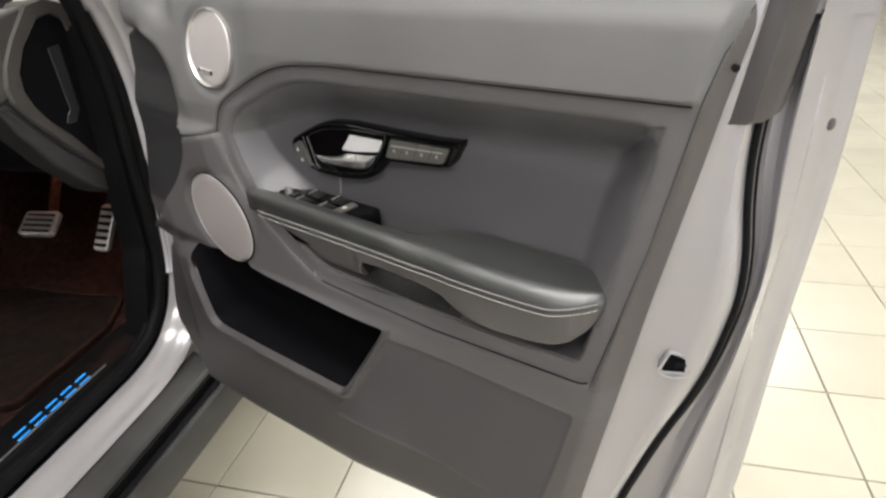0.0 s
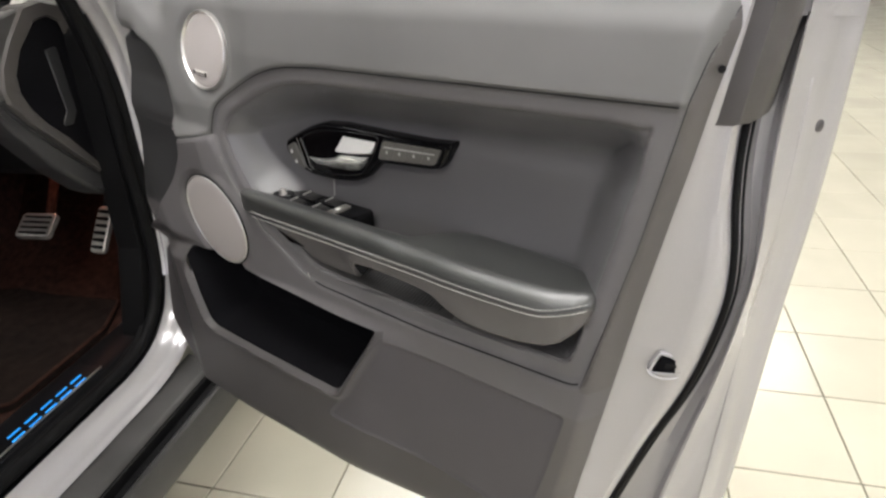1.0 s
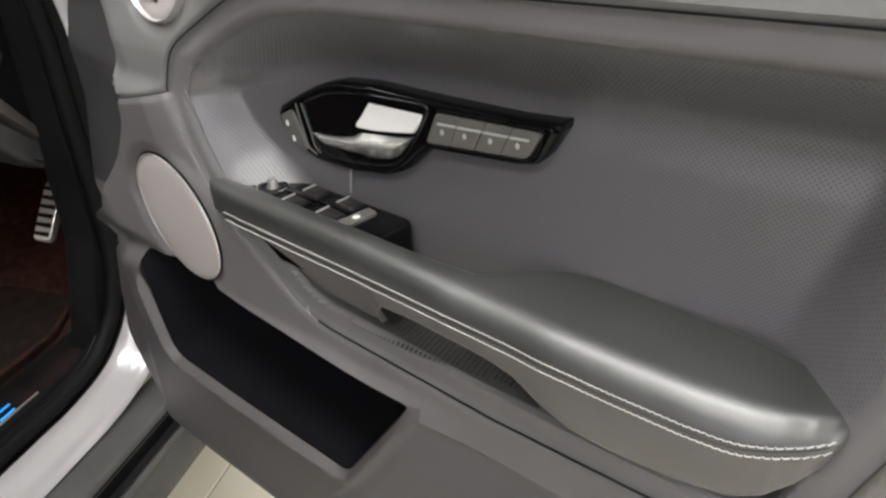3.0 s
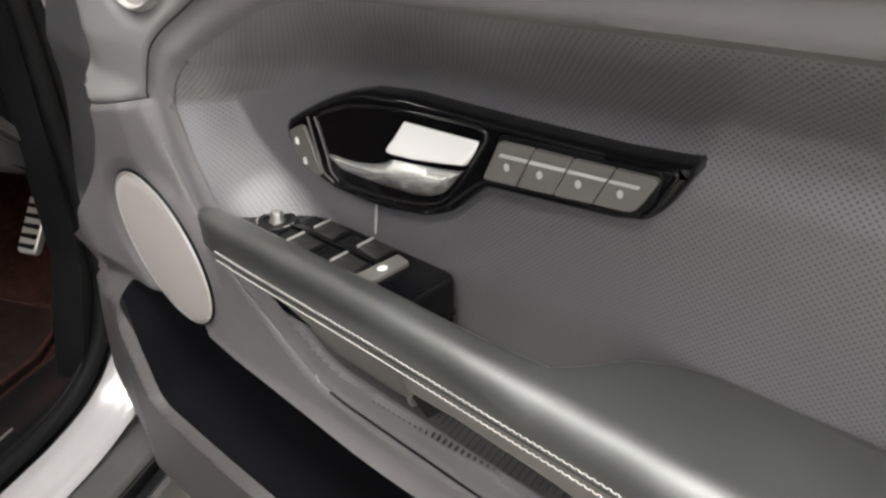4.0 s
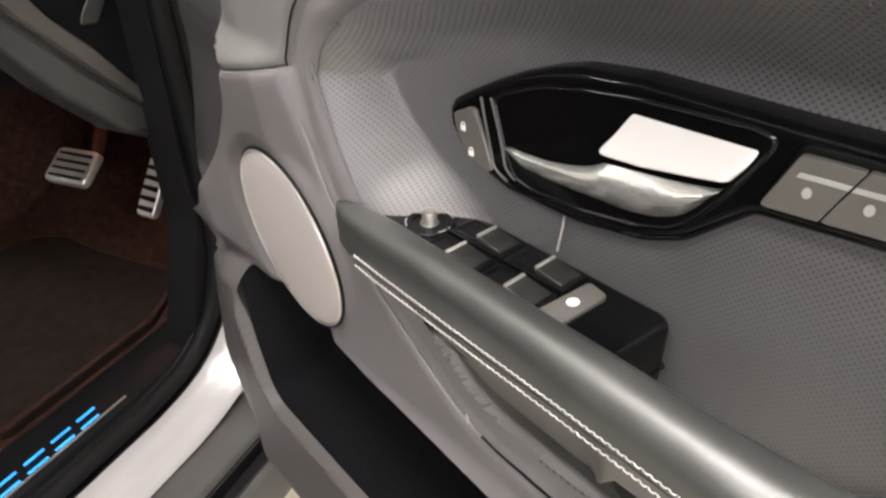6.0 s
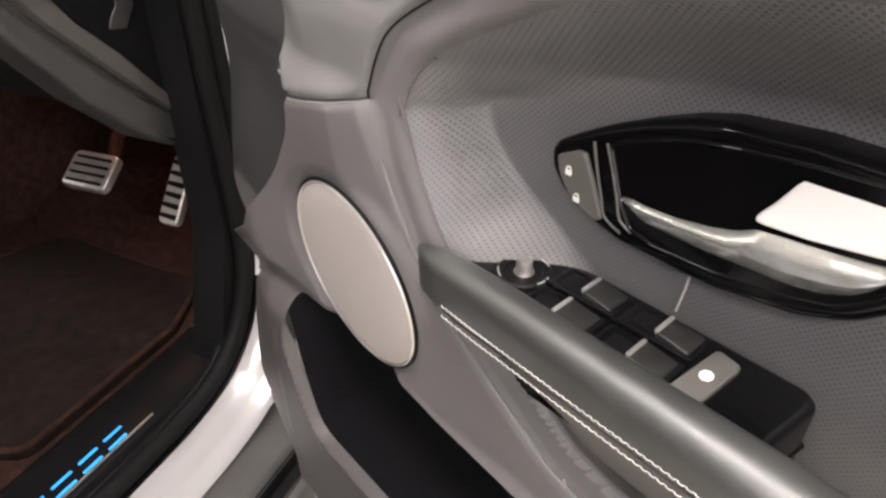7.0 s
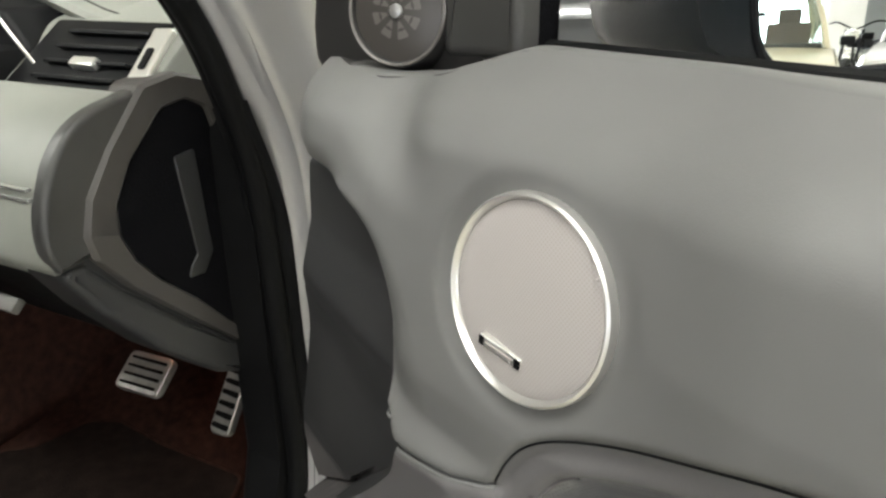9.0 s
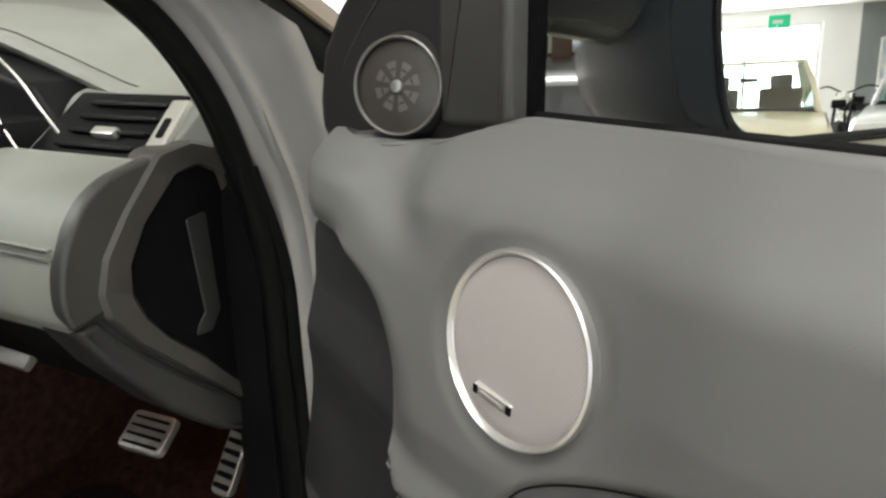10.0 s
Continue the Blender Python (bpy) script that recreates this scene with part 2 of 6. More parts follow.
def moved(shape, m):
    return [tuple(m @ Vector(v)) for v in shape[0]], shape[1]


CAR = pose(0, 0, 0, 0, 0, 23.5)


def in_car(shape):
    """From the car's own axes (right, ahead, up) into the world."""
    return moved(shape, CAR)


def spline(points, per=8, closed=False):
    """A smooth line through the points (Catmull-Rom)."""
    p = np.array(points, float)
    n = len(p)
    out = []
    for i in range(n if closed else n - 1):
        a, b, c, d = (p[(i + k) % n] if closed else p[min(max(i + k, 0), n - 1)] for k in (-1, 0, 1, 2))
        for s in np.arange(per) / per:
            out.append(0.5 * (2 * b + (c - a) * s + (2 * a - 5 * b + 4 * c - d) * s**2 + (3 * b - a - 3 * c + d) * s**3))
    if not closed:
        out.append(p[-1])
    return np.array(out)


def rounded(points, radius, per=5):
    """A closed outline with each corner turned into an arc."""
    p = np.array(points, float)
    n = len(p)
    radii = radius if isinstance(radius, (list, tuple)) else [radius] * n
    out = []
    for i in range(n):
        a, b, c = p[i - 1], p[i], p[(i + 1) % n]
        u, v = (a - b) / np.linalg.norm(a - b), (c - b) / np.linalg.norm(c - b)
        half = np.arccos(np.clip(u @ v, -1, 1)) / 2
        reach = min(radii[i] / np.tan(half), 0.48 * np.linalg.norm(a - b), 0.48 * np.linalg.norm(c - b))
        s, e = b + u * reach, b + v * reach
        for k in np.linspace(0, 1, per):
            out.append((1 - k) ** 2 * s + 2 * k * (1 - k) * b + k**2 * e)
    return np.array(out)


def area(p):
    x, y = np.array(p).T
    return 0.5 * np.sum(x * np.roll(y, -1) - y * np.roll(x, -1))


def inset(p, d):
    """A closed outline moved inwards by d."""
    p = np.array(p)
    if area(p) < 0:
        p = p[::-1]
    t = np.roll(p, -1, 0) - np.roll(p, 1, 0)
    t /= np.linalg.norm(t, axis=1)[:, None] + 1e-12
    return p + d * np.stack([-t[:, 1], t[:, 0]], 1)


def stack(rings, cap_first=False, cap_last=True, closed=True):
    """Skins a row of equal rings of points."""
    n = len(rings[0])
    verts = [tuple(v) for r in rings for v in r]
    faces = []
    for k in range(len(rings) - 1):
        for i in range(n if closed else n - 1):
            j = (i + 1) % n
            faces.append([k * n + i, k * n + j, (k + 1) * n + j, (k + 1) * n + i])
    if cap_first:
        faces.append(list(range(n)))
    if cap_last:
        faces.append([(len(rings) - 1) * n + i for i in range(n)])
    return verts, faces


def slab(outline, back, front, bevel=0.002, to=None, steps=3):
    """A plate cut to an outline in (a, b), from depth back to depth front, its front rim rounded. to: (a, depth, b) into the place wanted."""
    o = np.array(outline, float)
    if area(o) < 0:
        o = o[::-1]
    sign = 1 if front > back else -1
    rings = [[(a, back, b) for a, b in o]]
    for k in range(steps + 1):
        g = k / steps * math.pi / 2
        q = inset(o, bevel * (1 - math.cos(g)))
        rings.append([(a, front - sign * bevel * (1 - math.sin(g)), b) for a, b in q])
    rings.append([(a, front, b) for a, b in inset(o, bevel * 1.12 + 0.0002)])
    verts, faces = stack(rings, cap_first=True)
    return ([tuple(to(*v)) for v in verts], faces) if to else (verts, faces)


def tube(path, radius, sides=8, closed=False):
    p = [Vector(v) for v in path]
    n = len(p)
    rings, side = [], None
    for i, at in enumerate(p):
        ahead = (p[(i + 1) % n] - p[i - 1]) if closed else (p[min(i + 1, n - 1)] - p[max(i - 1, 0)])
        ahead.normalize()
        if side is None:
            side = ahead.orthogonal().normalized()
        side = (side - ahead * side.dot(ahead)).normalized()
        up = ahead.cross(side)
        r = radius(i / max(n - 1, 1)) if callable(radius) else radius
        rings.append([tuple(at + r * (math.cos(a) * side + math.sin(a) * up)) for a in np.linspace(0, 2 * math.pi, sides, endpoint=False)])
    if closed:
        rings.append(rings[0])
    return stack(rings, cap_first=not closed, cap_last=not closed)


def turned(profile, centre, axis=(0, -1, 0), sides=64, cap=True):
    """A body of revolution: rows of (radius, height along the axis)."""
    axis = Vector(axis).normalized()
    a = axis.orthogonal().normalized()
    b = axis.cross(a)
    rings = [[tuple(Vector(centre) + axis * h + r * (math.cos(g) * a + math.sin(g) * b)) for g in np.linspace(0, 2 * math.pi, sides, endpoint=False)] for r, h in profile]
    return stack(rings, cap_first=False, cap_last=cap)


def block(size, m, bevel=0.002):
    """A box with rounded edges; size and pose."""
    bm = bmesh.new()
    bmesh.ops.create_cube(bm, size=1)
    bmesh.ops.scale(bm, vec=size, verts=bm.verts)
    if bevel:
        bmesh.ops.bevel(bm, geom=bm.edges[:], offset=bevel, segments=2, affect="EDGES", profile=0.6)
    bm.verts.index_update()
    shape = [tuple(m @ v.co) for v in bm.verts], [[v.index for v in f.verts] for f in bm.faces]
    bm.free()
    return shape


# ---- the showroom ----
floor = part("floor", block((26, 22, 0.2), pose(4, 0.5, -0.106), 0), grout, None, smooth=False)
tagged(floor, "cream glazed square floor tiles with grey grout", "floor", kind="structure")
ceiling = part("ceiling", block((26, 22, 0.2), pose(4, 0.5, CEILING + 0.1), 0), ceiling_paint, None, smooth=False)
tagged(ceiling, "plain off-white showroom ceiling", "ceiling", kind="structure")
WEST = [(-10.5, 11.5, 0.0, 0.5), (-10.5, 11.5, 2.45, CEILING), (-10.5, 3.6, 0.5, 2.45), (9.4, 11.5, 0.5, 2.45)]
wall = part("wall_west", join(*[block((0.2, y1 - y0, z1 - z0), pose(-9.1, (y0 + y1) / 2, (z0 + z1) / 2), 0) for y0, y1, z0, z1 in WEST]), wall_paint, None, smooth=False)
street_west = part("backdrop", block((0.05, 6.6, 2.7), pose(-9.7, 6.5, 1.4), 0), daylight, None, smooth=False)
tagged(street_west, "overexposed bright street behind the side window", "backdrop", kind="structure")
side_window = part("window_3", block((0.16, 5.8, 0.05), pose(-9.02, 6.5, 0.5), 0.004), frame_metal)
tagged(side_window, "wide side window with thin metal frame", "window", kind="structure")
for y in (3.63, 6.5, 9.37):
    part("mullion", block((0.07, 0.06, 1.95), pose(-9.05, y, 1.475), 0.004), frame_metal, side_window)
tagged(wall, "plain white painted showroom wall", "wall", kind="structure")
# south wall, unseen: pieces round an opening added for the front fill light, then its frame
OPEN_X0, OPEN_X1, OPEN_Z0, OPEN_Z1 = -6.1, 6.9, 0.25, 2.45
SOUTH = [(-9.0, 17.0, 0.0, OPEN_Z0), (-9.0, 17.0, OPEN_Z1, CEILING), (-9.0, OPEN_X0, OPEN_Z0, OPEN_Z1), (OPEN_X1, 17.0, OPEN_Z0, OPEN_Z1)]
wall = part("wall_south", join(*[block((x1 - x0, 0.2, z1 - z0), pose((x0 + x1) / 2, -6.7, (z0 + z1) / 2), 0) for x0, x1, z0, z1 in SOUTH]), wall_paint, None, smooth=False)
tagged(wall, "plain white painted showroom wall", "wall", kind="structure")
window = part("window_1", block((OPEN_X1 - OPEN_X0, 0.16, 0.05), pose((OPEN_X0 + OPEN_X1) / 2, -6.60, OPEN_Z0), 0.004), frame_metal)
tagged(window, "unseen long window added round the front fill light", "window", kind="structure")
part("window_frame", block((OPEN_X1 - OPEN_X0, 0.07, 0.05), pose((OPEN_X0 + OPEN_X1) / 2, -6.62, OPEN_Z1 - 0.025), 0.004), frame_metal, window)
for k in range(7):
    part("mullion", block((0.06, 0.07, OPEN_Z1 - OPEN_Z0), pose(OPEN_X0 + 0.03 + k * (OPEN_X1 - OPEN_X0 - 0.06) / 6, -6.62, (OPEN_Z0 + OPEN_Z1) / 2), 0.004), frame_metal, window)
wall = part("wall_north", block((26, 0.2, CEILING), pose(4, 11.6, CEILING / 2), 0), wall_paint, None, smooth=False)
tagged(wall, "plain white painted showroom wall", "wall", kind="structure")


def wall_piece(y0, y1, z0, z1, mat, name, label):
    ob = part(name, block((0.22, y1 - y0, z1 - z0), pose(14.1, (y0 + y1) / 2, (z0 + z1) / 2), 0), mat, None, smooth=False)
    return tagged(ob, label, "wall", kind="structure")



# ---- the open door: x runs from the hinges to the lock, its inner side faces -y ----
car = thing("car", tuple(CAR @ Vector((-1.5, 0.4, 0.0))), "silver car, driver door wide open, dark brown cabin", "car")
door = part("car_door", slab(rounded([(-1.0, 0.45), (-0.26, 0.385), (-0.17, 0.66), (-0.14, 1.09), (-1.0, 1.09)], 0.03), 0.742, 0.700, 0.004), paint, car, "wide open door with grey trim and black leather armrest")
FACE = 0.556  # plane of the inner trim
ARCH_PTS = [(-0.776, 0.919), (-0.7685, 0.938), (-0.757, 0.956), (-0.741, 0.969), (-0.715, 0.983), (-0.686, 0.9965), (-0.657, 1.0085), (-0.630, 1.0165), (-0.600, 1.0213), (-0.550, 1.0247)]


def arch_loop(corner, low):
    """The field's outline; corner and low are the radii of its two corners beside the lock."""
    return np.concatenate([
        spline(ARCH_PTS, 6)[:-1],
        rounded([(-0.550, 1.0247), (-0.147, 1.0265), (-0.173, 0.898), (-0.192, 0.821), (-0.216, 0.727), (-0.42, 0.724), (-0.600, 0.733), (-0.630, 0.743), (-0.667, 0.769), (-0.708, 0.797), (-0.744, 0.838), (-0.764, 0.875), (-0.776, 0.919)],
                [0.001, corner, 0.08, 0.08, low, 0.1, 0.1, 0.05, 0.1, 0.1, 0.1, 0.1, 0.001], 5)[5:-5]])


ARCH = arch_loop(0.004, 0.022)
FIELD = arch_loop(0.060, 0.040)  # softer, for the roll of the border
POCKET = rounded([(-0.905, 0.716), (-0.885, 0.640), (-0.868, 0.583), (-0.75, 0.577), (-0.575, 0.572), (-0.494, 0.699), (-0.60, 0.704), (-0.72, 0.709), (-0.80, 0.716)],
                 [0.012, 0.05, 0.03, 0.05, 0.022, 0.004, 0.1, 0.1, 0.1])
PANEL = rounded([(-0.490, 0.688), (-0.230, 0.682), (-0.250, 0.591), (-0.276, 0.492), (-0.45, 0.507), (-0.605, 0.517), (-0.572, 0.560)], [0.004, 0.006, 0.05, 0.006, 0.05, 0.01, 0.01])
OUTLINE = rounded([(-0.966, 0.706), (-0.999, 0.628), (-1.026, 0.536), (-1.002, 0.492), (-0.965, 0.446), (-0.765, 0.419), (-0.60, 0.407), (-0.40, 0.388), (-0.252, 0.372),
                   (-0.221, 0.566), (-0.199, 0.684), (-0.172, 0.834), (-0.146, 0.964), (-0.116, 1.125), (-0.40, 1.125), (-0.845, 1.125), (-0.885, 1.110), (-0.930, 1.104), (-1.000, 1.110), (-1.032, 1.106), (-1.056, 1.088), (-1.060, 1.066), (-1.050, 1.048), (-1.030, 1.036), (-1.062, 1.022), (-1.070, 0.94), (-1.090, 0.74), (-1.036, 0.714), (-1.020, 0.713)],
                  [0.01, 0.05, 0.03, 0.03, 0.03, 0.1, 0.1, 0.1, 0.03, 0.1, 0.1, 0.1, 0.1, 0.015, 0.1, 0.04, 0.05, 0.05, 0.03, 0.02, 0.012, 0.015, 0.012, 0.004, 0.02, 0.1, 0.03, 0.004, 0.004])
BEZEL = rounded([(-0.688, 0.9035), (-0.6835, 0.9095), (-0.6525, 0.9258), (-0.6330, 0.9347), (-0.6140, 0.9415), (-0.5980, 0.9453), (-0.5655, 0.9476), (-0.50, 0.9460), (-0.4350, 0.9455), (-0.4075, 0.9468), (-0.4005, 0.9478), (-0.4002, 0.9425), (-0.4095, 0.9238), (-0.4170, 0.9163), (-0.4320, 0.9130), (-0.5070, 0.9080), (-0.5165, 0.8995), (-0.5320, 0.8845), (-0.5510, 0.8763), (-0.587, 0.8708), (-0.640, 0.8668), (-0.6550, 0.8698), (-0.6780, 0.8812), (-0.6875, 0.893)],
                [0.006, 0.006, 0.03, 0.03, 0.03, 0.03, 0.05, 0.1, 0.1, 0.02, 0.0015, 0.003, 0.03, 0.008, 0.02, 0.007, 0.02, 0.03, 0.03, 0.05, 0.02, 0.015, 0.015, 0.02], 4)
SEAM = spline([(-0.866, 0.9165), (-0.857, 0.9095), (-0.846, 0.9045), (-0.812, 0.911), (-0.776, 0.919)], 8)
FIN = np.concatenate([spline([(-1.13, 1.0435), (-1.02, 1.0435), (-0.985, 1.0410), (-0.955, 1.032), (-0.930, 1.016), (-0.914, 0.998), (-0.903, 0.98), (-0.892, 0.955), (-0.877, 0.93), (-0.866, 0.9165)], 6),
                      spline([(-0.846, 0.9045), (-0.8545, 0.88), (-0.869, 0.86), (-0.8855, 0.84), (-0.9035, 0.82), (-0.923, 0.80), (-0.9435, 0.78), (-0.964, 0.7595), (-0.972, 0.750), (-1.032, 0.712), (-1.09, 0.665)], 6)])
BORDER = inset(FIELD, 0.022)
SPLIT = np.array([(-0.973, 0.748), (-0.940, 0.741), (-0.905, 0.727), (-0.86, 0.7185), (-0.80, 0.716), (-0.72, 0.709), (-0.60, 0.704), (-0.494, 0.699), (-0.478, 0.703), (-0.232, 0.701), (-0.16, 0.700)])

# speakers: middle, radius, the way that they face
SEATS = [((-0.7704, 0.5698, 1.0275), 0.0503, (-0.046, -1, 0.17)), ((-0.8088, 0.5566, 0.7809), 0.0722, (-0.063, -1, -0.09))]


def nearest(points, line, closed=False):
    """For each point the closest place on a line and how far it is."""
    a = np.array(line)
    b = np.roll(a, -1, 0) if closed else a[1:]
    a = a if closed else a[:-1]
    best, where = np.full(len(points), 9.0), np.array(points)
    for p, q in zip(a, b):
        d = q - p
        s = np.clip(((points - p) @ d) / max(d @ d, 1e-12), 0, 1)[:, None]
        spot = p + s * d
        far = np.linalg.norm(points - spot, axis=1)
        closer = far < best
        best[closer], where[closer] = far[closer], spot[closer]
    return best, where


def inside(points, loop):
    x, y = points.T
    hit = np.zeros(len(points), bool)
    for (x0, y0), (x1, y1) in zip(loop, np.roll(loop, -1, 0)):
        if y0 != y1:
            hit ^= ((y0 > y) != (y1 > y)) & (x < (x1 - x0) * (y - y0) / (y1 - y0) + x0)
    return hit


def ease(v, lo, hi):
    s = np.clip((v - lo) / (hi - lo), 0, 1)
    return s * s * (3 - 2 * s)


def left_of(points, line):
    """Whether points lie to the -x side of a line that runs down in z."""
    order = np.argsort(line[:, 1])
    return points[:, 0] < np.interp(points[:, 1], line[order, 1], line[order, 0])


def trim_depth(q):
    """The trim's y at places (x, z)."""
    x, z = q.T
    arch_d, _ = nearest(q, ARCH, True)
    in_arch = inside(q, ARCH)
    field_d, _ = nearest(q, FIELD, True)
    field_d = np.where(inside(q, FIELD), field_d, 0)
    y = np.full(len(q), FACE)
    # the top rolls into a shelf that runs back to the window
    y += 0.055 * np.clip((z - 1.078) / 0.047, 0, 1) ** 2.2 + 0.006 * np.clip((z - 1.05) / 0.075, 0, 1) ** 2
    near = ease(-x, 0.66, 0.74)
    y += 0.13 * np.maximum(z - 1.030, 0) * (1 - near) + 0.175 * np.maximum(z - 0.956, 0) * near
    # a shallow valley before the mirror's corner
    y += 0.019 * np.exp(-(((x + 0.902 - 0.6 * (1.095 - z)) / 0.028) ** 2)) * ease(z, 1.040, 1.105)
    # the lower trim stands a little proud and tucks in at the foot
    y -= 0.016 * ease(-z, -0.716, -0.690) * ease(-x, 0.40, 0.60)
    y += 0.05 * ease(-z, -0.46, -0.37) ** 2
    # rear rim rolls towards the lock
    rim = np.interp(z, [0.37, 0.566, 0.684, 0.834, 0.964, 1.138], [-0.252, -0.221, -0.199, -0.172, -0.146, -0.114])
    y += 0.030 * np.clip(1 - (rim - x) / 0.018, 0, 1) ** 1.6
    # the speaker's panel leans out towards the hinges and ends in a crisp edge; above it the trim rolls back
    order = np.argsort(FIN[:, 1])
    line = np.interp(z, FIN[order, 1], FIN[order, 0])
    past = line - x
    above = ease(z, 0.905, 0.932)
    y -= 0.09 * (z - 0.775) * np.clip((-0.765 - x) / 0.035, 0, 1) * ease(z, 0.70, 0.72) * (1 - above) * (1 - ease(past, 0, 0.007))
    y -= 0.016 * ease(-x, 0.88, 0.97) * ease(z, 0.70, 0.74) * (1 - above) * (1 - ease(past, 0, 0.007))
    y += 0.029 * np.clip((past + 0.058) / 0.058, 0, 1) ** 2 * ease(z, 0.895, 0.975) * (1 - ease(z, 1.02, 1.05))
    wing = np.clip(past, 0, 1) * (z > 0.69) * (z < 1.0435)
    y += (0.16 * wing**2 / (wing + 0.03) + (0.010 + 0.020 * (1 - ease(z, 0.84, 1.00))) * ease(wing, 0, 0.007)) * (z > 0.69)
    y += np.where((z <= 0.70) & (x < -0.93), 0.10 * (-0.93 - x), 0)
    # the trim's forward end swells out below the mirror's corner
    y += (0.12 * np.clip(-0.90 - x, 0, 1) + 7.0 * np.clip(-0.985 - x, 0, 1) ** 2) * ease(z, 1.02, 1.05)
    y -= 0.006 * np.exp(-(((x + 0.965) / 0.040) ** 2) - ((z - 1.080) / 0.030) ** 2)
    y += 18.0 * np.clip(1.064 - z, 0, 0.022) ** 2 * ease(-x, 0.93, 0.97) * (past < 0.012)
    # the leather field sinks into the door behind a rolled border
    ramp = 0.052 * ease(field_d, 0.012, 0.070)
    slope = 0.006 + 0.046 * (1 - (1 - np.clip((x + 0.776) / 0.125, 0, 1)) ** 2)
    sink = np.minimum(ramp, slope)
    sink = np.where(z < 0.80, 0.052 * ease(field_d, 0.019, 0.034), sink)
    edge = 0.0045 * ease(arch_d, 0.0185, 0.0225) * ease(z, 0.93, 0.95)
    y += np.where(in_arch, 0.0055 * ease(arch_d, 0, 0.0045) + sink + edge, 0)
    # the pocket's lip is rolled
    pocket_d, _ = nearest(q, POCKET, True)
    y -= np.where(z < 0.70, (0.007 * np.exp(-(((pocket_d - 0.007) / 0.0065) ** 2)) - 0.006 * np.exp(-((pocket_d / 0.004) ** 2))) * ease(-z, -0.70, -0.66), 0)
    panel_d, _ = nearest(q, PANEL, True)
    y += np.where(inside(q, PANEL), 0.0016 * ease(panel_d, 0, 0.005), 0)
    # the field is cut away behind the lever's surround
    y += np.where(inside(q, inset(BEZEL, 0.005)), 0.035, 0)
    # seats of the two speakers: flat round them, open behind the mesh
    outside = ~in_arch
    for (cx, cy, cz), radius, (nx, _, nz) in SEATS:
        away = np.hypot(x - cx, z - cz)
        level = cy + 0.0012 + nx * (x - cx) + nz * (z - cz)
        y = np.where(outside & (away < radius + 0.014), y + (level - y) * (1 - ease(away, radius, radius + 0.014)), y)
        y += np.where(away < radius - 0.0035, 0.015, 0)
    # seams
    for line, closed, deep, wide in ((ARCH, True, 0.0034, 0.0042), (SEAM, False, 0.0028, 0.0040)):
        d, _ = nearest(q, line, closed)
        y += deep * np.clip(1 - d / wide, 0, 1)
    return y


